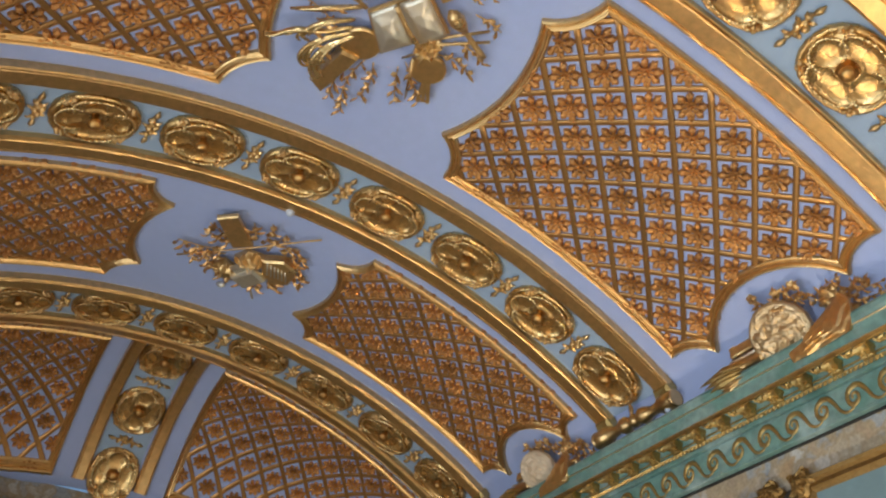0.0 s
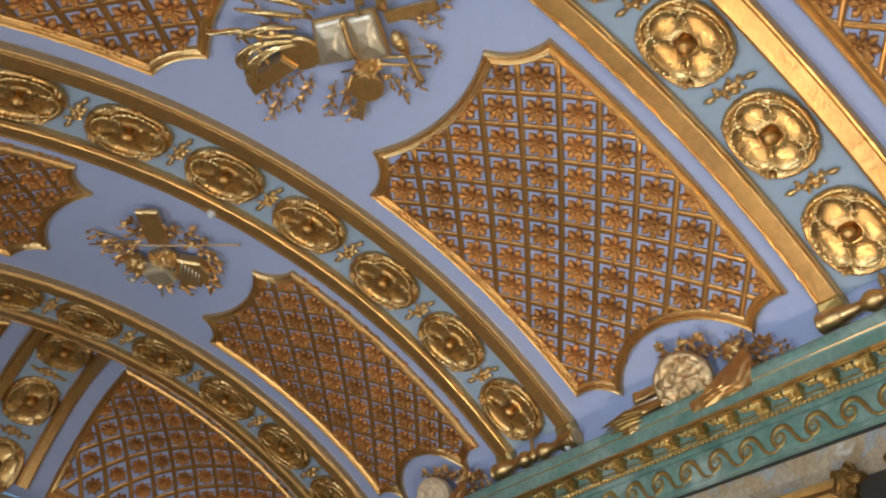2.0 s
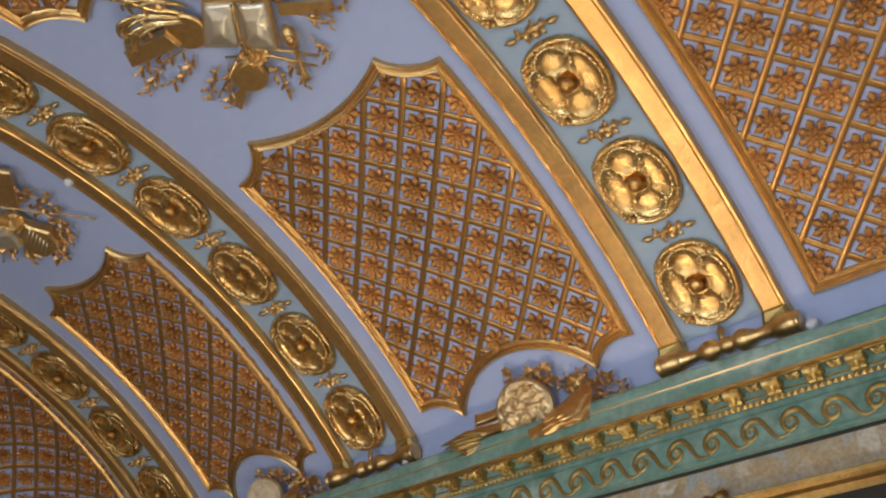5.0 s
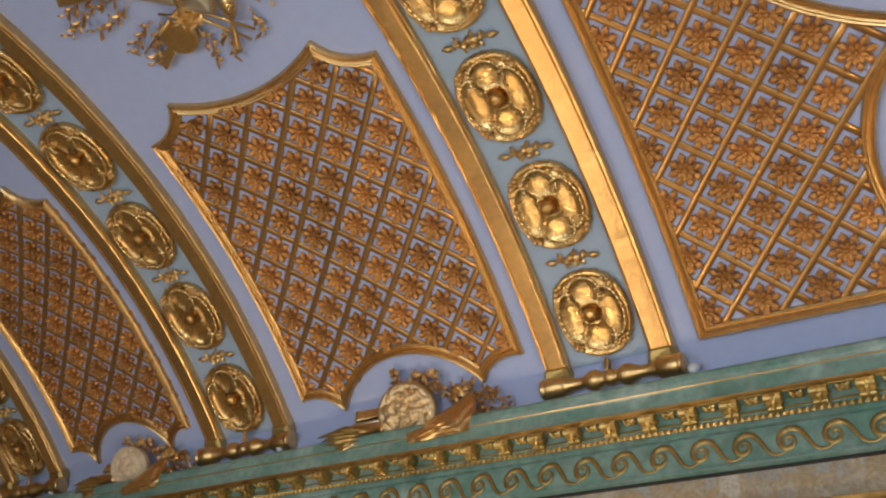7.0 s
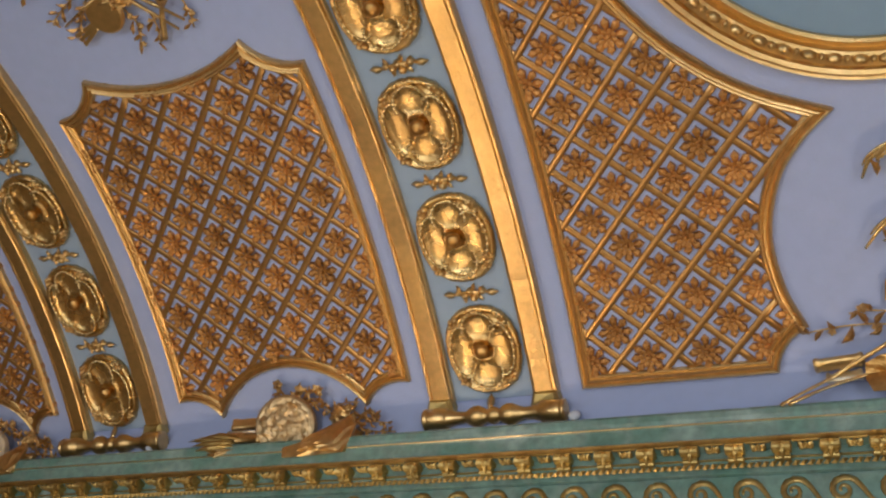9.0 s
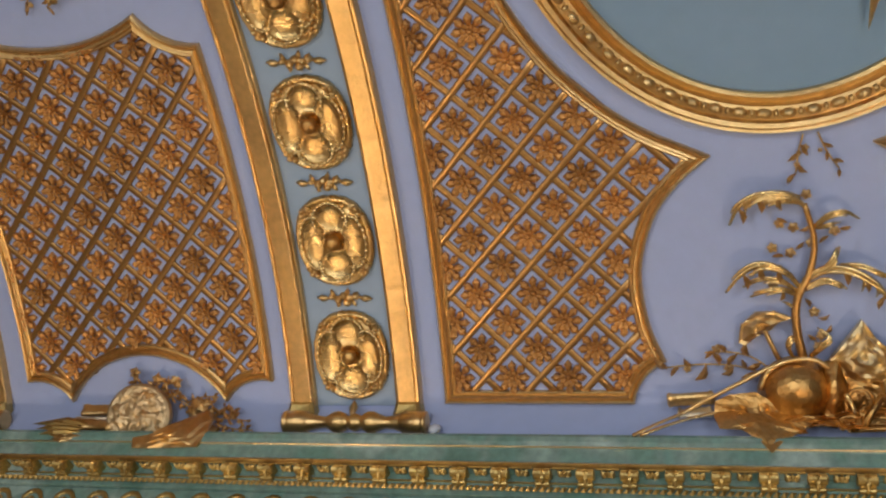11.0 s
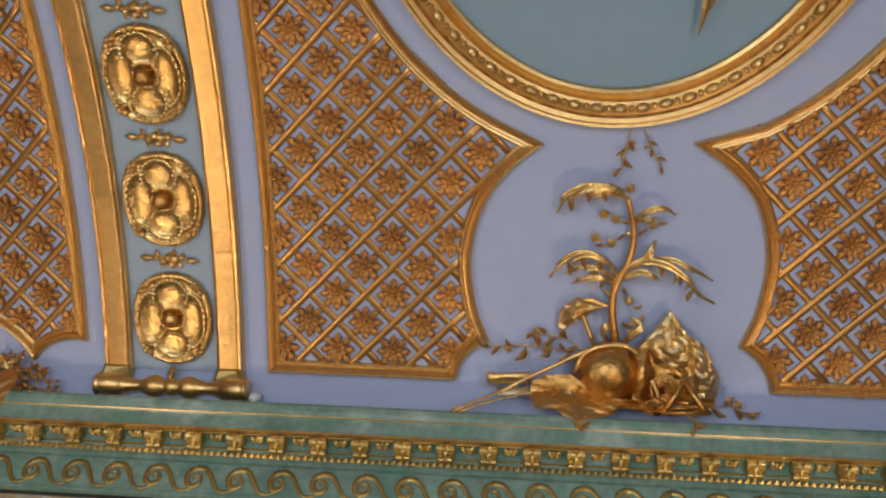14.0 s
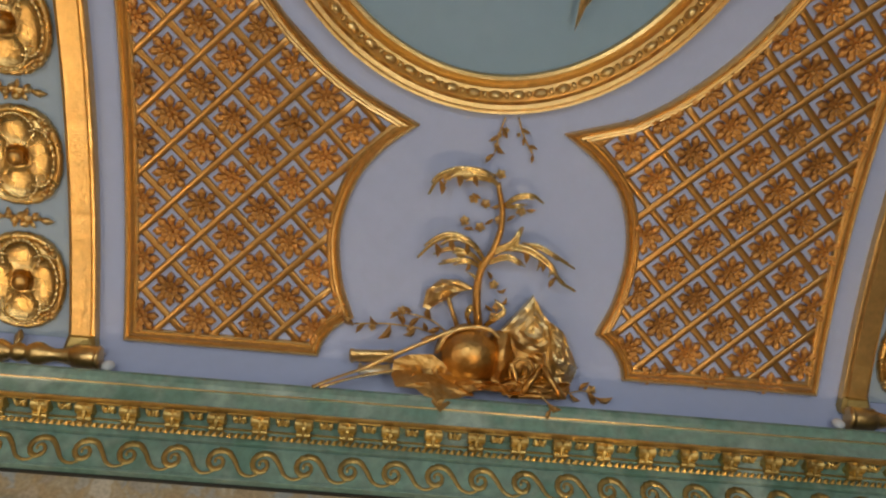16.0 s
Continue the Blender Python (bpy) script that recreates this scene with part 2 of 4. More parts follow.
def leaf(bm, p, q, width, lift=0.02, curl=0.0):
    """A solid carved leaf from p to q with a raised midrib."""
    p, q = Vector(p), Vector(q)
    d = q - p
    side = Vector((-d.y, d.x, 0))
    side = side.normalized() if side.length > 1e-6 else Vector((1, 0, 0))
    rows = []
    for t, w in ((0.0, 0.12), (0.3, 0.85), (0.6, 1.0), (0.85, 0.5), (1.0, 0.04)):
        c = p + d * t + side * curl * math.sin(t * math.pi) + Vector((0, 0, lift * math.sin(t * math.pi)))
        hw = width * w / 2
        rows.append([bm.verts.new(c + side * hw), bm.verts.new(c + Vector((0, 0, 0.25 * width + 0.003))), bm.verts.new(c - side * hw), bm.verts.new(c - Vector((0, 0, 0.004)))])
    for r, s in zip(rows, rows[1:]):
        for k in range(4):
            bm.faces.new((r[k], r[(k + 1) % 4], s[(k + 1) % 4], s[k]))
    bm.faces.new(rows[0]); bm.faces.new(rows[-1])
    return bm


def lathe(bm, p, q, prof, n=14):
    """A turned body from p to q: profile of (share of the way, radius)."""
    p, q = Vector(p), Vector(q)
    return tube(bm, [p.lerp(q, t) for t, _ in prof], [r for _, r in prof], n)


def slab(bm, corners, h0, h1, inset=0.0):
    """A solid plate over a plan outline, with a bevelled upper edge."""
    c = [Vector(k[:2]) for k in corners]
    mid = sum(c, Vector((0, 0))) / len(c)
    lo = [bm.verts.new((k.x, k.y, h0)) for k in c]
    up = [bm.verts.new((k.x, k.y, h1 - inset)) for k in c]
    tops = [bm.verts.new((*(k + (mid - k).normalized() * inset), h1)) for k in c]
    n = len(c)
    for i in range(n):
        j = (i + 1) % n
        bm.faces.new((lo[i], lo[j], up[j], up[i])); bm.faces.new((up[i], up[j], tops[j], tops[i]))
    bm.faces.new(lo); bm.faces.new(tops)
    return bm


def dome(bm, c, rx, rs, rh, ribs=0, n=16, rows=5, turn=0.0, bands=0.0):
    """A raised half-globe on the vault, ribbed like a melon if asked."""
    c = Vector(c)
    rings = []
    for i in range(rows):
        e = i / rows * math.pi / 2
        ring = []
        for k in range(n):
            a = 2 * math.pi * k / n
            f = 1 + (0.05 * math.cos(a * ribs) if ribs else 0) + bands * math.sin(i * 2.1)
            u, v = math.cos(a) * math.cos(e) * rx * f, math.sin(a) * math.cos(e) * rs * f
            ring.append(bm.verts.new(c + Vector((u * math.cos(turn) - v * math.sin(turn), u * math.sin(turn) + v * math.cos(turn), math.sin(e) * rh))))
        rings.append(ring)
    tip = bm.verts.new(c + Vector((0, 0, rh)))
    for r, q in zip(rings, rings[1:]):
        for k in range(n):
            bm.faces.new((r[k], r[(k + 1) % n], q[(k + 1) % n], q[k]))
    for k in range(n):
        bm.faces.new((rings[-1][k], rings[-1][(k + 1) % n], tip))
    bm.faces.new(rings[0])
    return bm


def box(bm, x0, x1, y0, y1, z0, z1):
    v = [bm.verts.new((x, y, z)) for x in (x0, x1) for y in (y0, y1) for z in (z0, z1)]
    for f in ((0, 1, 3, 2), (4, 6, 7, 5), (0, 4, 5, 1), (2, 3, 7, 6), (0, 2, 6, 4), (1, 5, 7, 3)):
        bm.faces.new([v[i] for i in f])
    return bm

# ---------- structure ----------
XR = 2 * XC - XE                            # fascia line of the far end behind the camera
NX, NS = 220, 56


def ceiling_mesh():
    bm = bmesh.new()
    xs = [XE + (XR - XE) * i / NX for i in range(NX + 1)]
    ss = [-S1 + 2 * S1 * j / NS for j in range(NS + 1)]
    ss = [-S1 - 0.4] + ss[:1] + ss[1:-1] + ss[-1:] + [S1 + 0.4]
    rows = [[bm.verts.new(surf(x, s)) for s in ss] for x in xs]
    for a, b in zip(rows, rows[1:]):
        for j in range(len(ss) - 1):
            bm.faces.new((a[j], a[j + 1], b[j + 1], b[j]))
    return bm


ceiling = part("ceiling", ceiling_mesh(), PAINT, None, smooth=True, bend=False)
tagged(ceiling, "lavender-blue painted barrel vault with a coved end", "ceiling", kind="structure")
mod = ceiling.modifiers.new("thickness", "SOLIDIFY")
mod.thickness, mod.offset = 0.08, 1.0

# walls: the marble wall faces the camera, the unseen near wall has the assumed windows
WT = 0.3
XW0, XW1 = XE - 0.055, XR + 0.055
WALL_TOP = 4.75


def wall(name, bm, material, label):
    return tagged(part(name, bm, material, None, bend=False), label, "wall", kind="structure")


wall("wall_north", box(bmesh.new(), XW0 - WT, XW1 + WT, WALL_Y, WALL_Y + WT, 0, WALL_TOP), MARBLE, "wall faced with mottled grey and ochre breccia marble")
wall("wall_west", box(bmesh.new(), XW0 - WT, XW0, NEAR_Y, WALL_Y, 0, WALL_TOP), MARBLE, "end wall faced with mottled breccia marble")
wall("wall_east", box(bmesh.new(), XW1, XW1 + WT, NEAR_Y, WALL_Y, 0, WALL_TOP), WALL_PAINT, "plain end wall behind the camera")
bm = bmesh.new()
edges = [XW0 - WT] + [e for wx, _ in WINDOWS for e in (wx - WIN_W / 2, wx + WIN_W / 2)] + [XW1 + WT]
for i in range(0, len(edges), 2):
    box(bm, edges[i], edges[i + 1], NEAR_Y - WT, NEAR_Y, 0, WALL_TOP)
for wx, _ in WINDOWS:
    box(bm, wx - WIN_W / 2, wx + WIN_W / 2, NEAR_Y - WT, NEAR_Y, 0, WIN_Z0)
    box(bm, wx - WIN_W / 2, wx + WIN_W / 2, NEAR_Y - WT, NEAR_Y, WIN_Z1, WALL_TOP)
wall("wall_south", bm, WALL_PAINT, "plain unseen wall with assumed tall window openings")
tagged(part("floor", box(bmesh.new(), XW0, XW1, NEAR_Y, WALL_Y, -0.1, 0), PARQUET, None, bend=False), "waxed oak floor", "floor", kind="structure")

# ---------- cornice: (set back from the wall plane, height) swept round the room ----------
LIP = 3.93


def ring_path(inset):
    return [(XW0 + inset, NEAR_Y + inset), (XW1 - inset, NEAR_Y + inset), (XW1 - inset, WALL_Y - inset), (XW0 + inset, WALL_Y - inset)]


def swept(profile, material, name, parent, label=""):
    bm = sweep(bmesh.new(), ring_path(0), profile, closed=True)
    return part(name, bm, material, parent, label, bend=False)


cornice = tagged(new("cornice"), "green marbled cornice with gilded brackets, beading and wave scrolls", "cornice", kind="structure")
# offset to the left of the way round is into the room
swept([(0.0, 4.468), (0.205, 4.468), (0.212, 4.450), (0.206, 4.425), (0.196, 4.402), (0.185, 4.392), (0.174, 4.324), (0.150, 4.310), (0.090, 4.304), (0.084, 4.24), (0.0, 4.24)], TEAL, "crown_moulding", cornice)
swept([(0.0, 4.2385), (0.050, 4.2385), (0.050, 4.206), (0.028, 4.204), (0.028, 4.196), (0.040, 4.194), (0.040, 4.022), (0.052, 4.014), (0.052, 4.003), (0.0, 3.998)], TEAL, "frieze_band", cornice)
swept([(0.19, 4.4025), (0.1985, 4.4025), (0.1992, 4.3995), (0.1960, 4.3970), (0.185, 4.3970)], GOLD_PALE, "gilt_fillet", cornice, "thin gilded fillet, on the lip a painted highlight")
# pale strip that paints the highlight along the lip over the brackets
swept([(0.148, 4.320), (0.1785, 4.320), (0.1785, 4.3145), (0.148, 4.3085)], GOLD_PALE, "gilt_fillet", cornice, "thin gilded fillet, on the lip a painted highlight")
swept([(0.08, 4.262), (0.094, 4.262), (0.094, 4.254), (0.08, 4.254)], GOLD_DULL, "gilt_fillet", cornice, "thin gilded fillet, on the lip a painted highlight")


swept([(0.0, 3.9965), (0.020, 3.9965), (0.020, 3.988), (0.0, 3.988)], DARK, "dark_strip", cornice, "dark strip under the frieze")


def bracket_mesh():
    """A small scrolled bracket: block, rolled front and drooping leaf. Local y is out of the wall, z up."""
    bm = box(bmesh.new(), -0.040, 0.040, 0.0, 0.062, -0.028, 0.0)
    lathe(bm, (-0.044, 0.052, -0.034), (0.044, 0.052, -0.034), [(0, 0.014), (0.05, 0.028), (0.3, 0.023), (0.7, 0.023), (0.95, 0.028), (1, 0.014)], 10)
    lathe(bm, (-0.036, 0.014, -0.072), (0.036, 0.014, -0.072), [(0, 0.008), (0.05, 0.015), (0.95, 0.015), (1, 0.008)], 8)
    box(bm, -0.032, 0.032, 0.0, 0.040, -0.074, -0.026)
    tube(bm, [(0, 0.062, -0.010), (0, 0.066, -0.030), (0, 0.046, -0.058), (0, 0.026, -0.088)], [0.014, 0.018, 0.014, 0.004], 6)
    return bm


def flower_mesh():
    """A square coffer flower in its raised border on the soffit between two brackets; local y out of the wall, z up."""
    bm = bmesh.new()
    for k in range(8):
        a = k * math.pi / 4
        r = 0.040 if k % 2 else 0.030
        leaf(bm, (0, 0, 0), (math.cos(a) * r * 1.15, math.sin(a) * r * 0.8, 0.0), 0.026, 0.012)
    dome(bm, (0, 0, 0.004), 0.012, 0.010, 0.016, n=6, rows=2)
    for x0, x1, y0, y1 in ((-0.056, 0.056, 0.032, 0.038), (-0.056, 0.056, -0.040, -0.034)):
        box(bm, x0, x1, y0, y1, -0.002, 0.007)
    return bm


BRACKET = link_mesh("bracket", bracket_mesh(), GOLD_DULL)
FLOWER = link_mesh("soffit_flower", flower_mesh(), GOLD_DULL)
PITCH = 0.2112


def wave_mesh():
    """One running-dog scroll in low relief: a curl under a crest, and the broad stroke that falls to the next; local x along, z up, y out of the wall."""
    bm = bmesh.new()
    spiral = []
    for k in range(17):
        a = radians(-150) - k * radians(30)
        r = 0.009 + 0.0027 * k
        spiral.append((math.cos(a) * r, 0.002 + math.sin(a) * r, 0.003))
    crest = curve3([spiral[-1], (0.004, 0.056, 0.003), (0.044, 0.050, 0.003), (0.080, 0.012, 0.003), (0.112, -0.036, 0.003), (0.150, -0.056, 0.003), (0.190, -0.048, 0.003), (0.226, -0.016, 0.003)], 3)
    line = spiral[:-1] + [tuple(p) for p in crest]
    n = len(line)
    tube(bm, line, [0.0062 + 0.0088 * math.sin(math.pi * min(1, i / n * 1.1)) ** 2 for i in range(n)], 8, 0.45)
    for v in bm.verts:
        v.co = Vector((v.co.x, v.co.z, v.co.y))
    return bm


WAVE = link_mesh("wave_scroll", wave_mesh(), GOLD_DULL, True)
FLIP_Y = Matrix.Scale(-1, 4, (0, 1, 0))     # out of the north wall is -y
TURN_N = Matrix.Rotation(math.pi, 4, "Z")
TURN_W = Matrix.Rotation(-math.pi / 2, 4, "Z")
k0, k1 = int((XW0 + 0.25 - 0.432) / PITCH), int((4.6 - 0.432) / PITCH)
for k in range(k0, k1 + 1):
    x = 0.432 + PITCH * k
    piece("bracket", BRACKET, Matrix.Translation((x, WALL_Y - 0.09, 4.303)) @ TURN_N @ Matrix.Diagonal((1.04, 1.05, 0.82, 1)), cornice)
    piece("soffit_flower", FLOWER, Matrix.Translation((x + PITCH / 2, WALL_Y - 0.122, 4.3035)) @ Matrix.Rotation(math.pi, 4, "X"), cornice)
    piece("wave_scroll", WAVE, Matrix.Translation((0.462 + PITCH * k, WALL_Y - 0.042, 4.100)) @ FLIP_Y @ Matrix.Diagonal((1, 1, 1.16, 1)), cornice)
for k in range(24):
    y = NEAR_Y + 0.25 + PITCH * k
    piece("bracket", BRACKET, Matrix.Translation((XW0 + 0.09, y, 4.303)) @ TURN_W @ Matrix.Diagonal((1.04, 1.05, 0.82, 1)), cornice)
    piece("soffit_flower", FLOWER, Matrix.Translation((XW0 + 0.122, y + PITCH / 2, 4.3035)) @ Matrix.Rotation(math.pi, 4, "X"), cornice)

# the twisted beading under the brackets: too many to count
verts, faces = [], []
bead_n = int((4.8 - XW0) / 0.034)
for i in range(bead_n):
    x = XW0 + 0.1 + 0.034 * i
    b = len(verts)
    for dx, dy, dz in ((-0.020, 0, -0.012), (0.002, 0, -0.016), (0.020, 0, 0.012), (-0.002, 0, 0.016), (0, -0.019, 0)):
        verts.append((x + dx, WALL_Y - 0.085 + dy, 4.228 + dz))
    faces += [(b, b + 1, b + 4), (b + 1, b + 2, b + 4), (b + 2, b + 3, b + 4), (b + 3, b, b + 4)]
me = bpy.data.meshes.new("beading")
me.from_pydata(verts, [], faces)
me.materials.append(GOLD_DULL)
beads = tagged(new("beading", me), "gilded twisted beading", kind="stuff")
beads.parent = cornice

# ---------- lattice panels ----------
def inside(p, poly):
    x, y = p[0], p[1]
    c, j = False, len(poly) - 1
    for i in range(len(poly)):
        xi, yi, xj, yj = poly[i][0], poly[i][1], poly[j][0], poly[j][1]
        if (yi > y) != (yj > y) and x < (xj - xi) * (y - yi) / (yj - yi) + xi:
            c = not c
        j = i
    return c


def rosette(radius=0.088, keep=None):
    """Eight pointed petals with deep cuts between them, a ring of small inner petals and a boss. keep: which petals remain where the panel's edge cuts the flower."""
    bm = bmesh.new()

    def pt(r, a, z):
        return bm.verts.new((math.cos(a) * r * radius, math.sin(a) * r * radius, z))
    step = math.pi / 4
    well = [pt(0.22, (k - 0.5) * step, 0.006) for k in range(8)]
    bm.faces.new(well)
    for k in range(8):
        q, a = (k + 1) % 8, k * step
        if keep and not (keep(math.cos(a) * radius * 1.04, math.sin(a) * radius * 1.04) and keep(0, 0)):
            continue
        # the outer petal: ridge down the middle, sides that fall to the ground
        l1, r1 = pt(0.50, a - 0.30, 0.012), pt(0.50, a + 0.30, 0.012)
        l2, r2 = pt(0.84, a - 0.27, 0.021), pt(0.84, a + 0.27, 0.021)
        tip, rid, top = pt(1.07, a, 0.015), pt(0.52, a, 0.024), pt(0.82, a, 0.029)
        b1, c1 = pt(0.50, a - 0.34, -0.008), pt(0.50, a + 0.34, -0.008)
        b2, c2, bt = pt(0.84, a - 0.29, -0.008), pt(0.84, a + 0.29, -0.008), pt(1.07, a, -0.008)
        for f in ((well[k], l1, rid), (well[k], rid, well[q]), (well[q], rid, r1), (rid, l1, l2, top), (rid, top, r2, r1), (top, l2, tip), (top, tip, r2),
                  (l1, b1, b2, l2), (l2, b2, bt, tip), (tip, bt, c2, r2), (r2, c2, c1, r1)):
            bm.faces.new(f)
        # the inner petal between two outer ones
        e = a + step / 2
        i0, i1, i2, i3 = pt(0.20, e, 0.022), pt(0.44, e - 0.30, 0.024), pt(0.60, e, 0.031), pt(0.44, e + 0.30, 0.024)
        i4 = pt(0.46, e, 0.010)
        for f in ((i0, i1, i2), (i0, i2, i3), (i1, i4, i2), (i2, i4, i3), (i0, i4, i1), (i0, i3, i4)):
            bm.faces.new(f)
    dome(bm, (0, 0, 0.010), radius * 0.17, radius * 0.17, 0.022, n=7, rows=2)
    return bm


FRAME_PROFILE = [(-0.006, -0.01), (-0.006, 0.030), (0.004, 0.042), (0.012, 0.036), (0.018, 0.026), (0.024, 0.034), (0.034, 0.038), (0.044, 0.026), (0.052, 0.030), (0.060, 0.024), (0.064, -0.01)]
ROSE_MESH = {}


def lattice_panel(outline, px, ps, ox, os_, label, rose_r=0.088, bar_w=0.018):
    """A gilded trellis on the vault: moulded frame, crossing bars, a rosette in each mesh."""
    pts = [Vector(p[:2]) for p in outline]
    area = sum(a.x * b.y - b.x * a.y for a, b in zip(pts, pts[1:] + pts[:1]))
    if area < 0:
        pts.reverse()
    pts = dense(pts, 0.07, closed=True)
    cx = sum(p.x for p in pts) / len(pts); cs = sum(p.y for p in pts) / len(pts)
    t = thing("lattice_panel", vault(cx, cs), label, "ceiling panel", "lattice panels of the vault")
    part("frame", sweep(bmesh.new(), pts, FRAME_PROFILE, closed=True), GOLD_RIB, t, "moulded gilded frame")
    x0, x1 = min(p.x for p in pts), max(p.x for p in pts)
    s0, s1 = min(p.y for p in pts), max(p.y for p in pts)
    prof = [(-bar_w, 0.0)] + [(bar_w * u, 0.016 - 0.005 * abs(u) ** 2.5) for u in (-1, -0.8, -0.4, 0, 0.4, 0.8, 1)] + [(bar_w, 0.0)]
    for sgn in (1, -1):
        span = int((x1 - x0) / px + (s1 - s0) / ps) + 4
        for k in range(-span, span + 1):
            if k % 2 == 0:
                continue
            # the line x = ox + k*px + u*px, s = os + sgn*u*ps
            run, runs = [], []
            u0 = (x0 - ox) / px - k - 1
            for i in range(int(((x1 - x0) / px + 2) * 8)):
                u = u0 + i / 8
                p = Vector((ox + (k + u) * px, os_ + sgn * u * ps))
                if inside(p, pts):
                    run.append(p)
                elif run:
                    runs.append(run); run = []
            if run:
                runs.append(run)
            for run in runs:
                if len(run) < 3:
                    continue
                hh = 0.0 if sgn > 0 else 0.0025
                part("bar", sweep(bmesh.new(), [run[0]] + run[3:-3:4] + [run[-1]], [(a, b + hh) for a, b in prof]), GOLD, t, smooth=True)
    if rose_r not in ROSE_MESH:
        ROSE_MESH[rose_r] = link_mesh("rosette", rosette(rose_r), GOLD_ROSE)
    for i in range(int((x0 - ox) / px) - 1, int((x1 - ox) / px) + 2):
        for j in range(int((s0 - os_) / ps) - 1, int((s1 - os_) / ps) + 2):
            if (i + j) % 2:
                continue
            c = Vector((ox + i * px, os_ + j * ps))
            rim = [inside(c + Vector((math.cos(a), math.sin(a))) * (rose_r + 0.045), pts) for a in [q * math.pi / 4 for q in range(8)]]
            if not any(rim):
                continue
            if all(rim):
                piece("rosette", ROSE_MESH[rose_r], seat(c.x, c.y, 0.008), t)
            else:
                bm = rosette(rose_r, keep=lambda u, v: inside((c.x + u * 1.42, c.y - v * 1.42), pts))
                if inside(c, pts) and len(bm.faces) > 60:
                    piece("rosette", link_mesh("rosette", bm, GOLD_ROSE), seat(c.x, c.y, 0.008), t)
                else:
                    bm.free()
    return t


def trophy_panel(cx, w, top, bot, side):
    """Outline of a side-bay panel: scooped corners, a scoop for the crown trophy and one for the medallion below."""
    e = w - 0.305 * w / 0.83
    q = []
    sg = side
    q += [(cx - w, sg * (bot - 0.12)), (cx - w, sg * top)]
    q += arc((cx - w, sg * top), (cx - e, sg * (top - 0.19)), 0.05 * sg, 6)[1:]
    q += arc((cx - e, sg * (top - 0.19)), (cx + e, sg * (top - 0.19)), 0.125 * sg, 14)[1:]
    q += arc((cx + e, sg * (top - 0.19)), (cx + w, sg * top), 0.05 * sg, 6)[1:]
    q += [(cx + w, sg * (bot - 0.12))]
    q += arc((cx + w, sg * (bot - 0.12)), (cx + e, sg * bot), 0.05 * sg, 6)[1:]
    q += arc((cx + e, sg * bot), (cx - e, sg * bot), 0.285 * sg * (0.8 + 0.2 * w / 0.83), 16)[1:]
    q += arc((cx - e, sg * bot), (cx - w, sg * (bot - 0.12)), 0.05 * sg, 6)[1:-1]
    return q


PB, PA = -3.26, -5.74
L_ROSE = "gilded trellis panel with rosettes on the lavender vault"
lattice_panel(trophy_panel(-3.245, 0.815, 0.747, 2.795, 1), 0.153, 0.1565, -2.952, 1.489, L_ROSE)
lattice_panel(trophy_panel(-3.245, 0.815, 0.747, 2.795, -1), 0.153, 0.1565, -2.952, -1.489, L_ROSE)
lattice_panel(trophy_panel(PA, 0.622, 0.80, 2.80, 1), 0.1415, 0.1420, -5.546, 1.3855 + 0.284, "narrow gilded trellis panel with rosettes", 0.079)
lattice_panel(trophy_panel(PA, 0.622, 0.80, 2.80, -1), 0.1415, 0.1420, -5.546, -1.3855 - 0.284, "narrow gilded trellis panel with rosettes", 0.079)


def oval(a, b, f0, f1, n, sx, cx=XC):
    """Part of an oval round the middle of the centre bay, angles from the foot in degrees."""
    return [(cx + sx * a * math.sin(radians(f0 + (f1 - f0) * i / n)), b * math.cos(radians(f0 + (f1 - f0) * i / n))) for i in range(n + 1)]


def spandrel(sx, xe, foot, ear, tip):
    """Outline of a centre-bay panel between rib, oval roundel and trophy: its rib side, lower corner, ear and tip."""
    q = [(xe, -0.2), (xe, 2.807), (foot, 2.809)]
    q += arc((foot, 2.809), ear, 0.035 * sx, 6)[1:]
    side = [(*ear, 0)] + [(ear[0] + sx * dx, ear[1] - ds, 0) for dx, ds in ((0.072, 0.20), (0.096, 0.475), (0.024, 0.745))]
    side += [((side[-1][0] * 0.53 + tip[0] * 0.47), side[-1][1] * 0.41 + tip[1] * 0.59, 0), (*tip, 0)]
    q += [(p.x, p.y) for p in curve3(side, 4)[1:]]
    q += oval(1.42, 1.59, 15.3, 97, 22, sx)[3:]
    return q


lattice_panel(spandrel(-1, -1.410, -0.407, (-0.240, 2.590), (0.012, 1.537)), 0.150, 0.154, -0.736, 1.750, "gilded trellis spandrel with rosettes beside the roundel")
lattice_panel(spandrel(1, 2.262, 1.218, (1.046, 2.572), (0.748, 1.520)), 0.157, 0.155, 1.3815, 1.869, "gilded trellis spandrel with rosettes beside the roundel")
END = [(-7.36, 0.50), (-7.36, 2.75), (-8.62, 2.75), (-8.62, 0.50)]
lattice_panel(END, 0.138, 0.136, -7.5, 0.7, "gilded trellis panel on the curved end of the vault", 0.076)
lattice_panel([(x, -s) for x, s in END], 0.138, 0.136, -7.5, -0.7, "gilded trellis panel on the curved end of the vault", 0.076)

# ---------- roundel of the centre bay ----------
roundel = thing("roundel", vault(XC, 1.35), "oval roundel with gilded egg-and-dart frame and grey-blue ground", "roundel")
ring = oval(1.115, 1.343, -130, 130, 90, 1, 0.345)
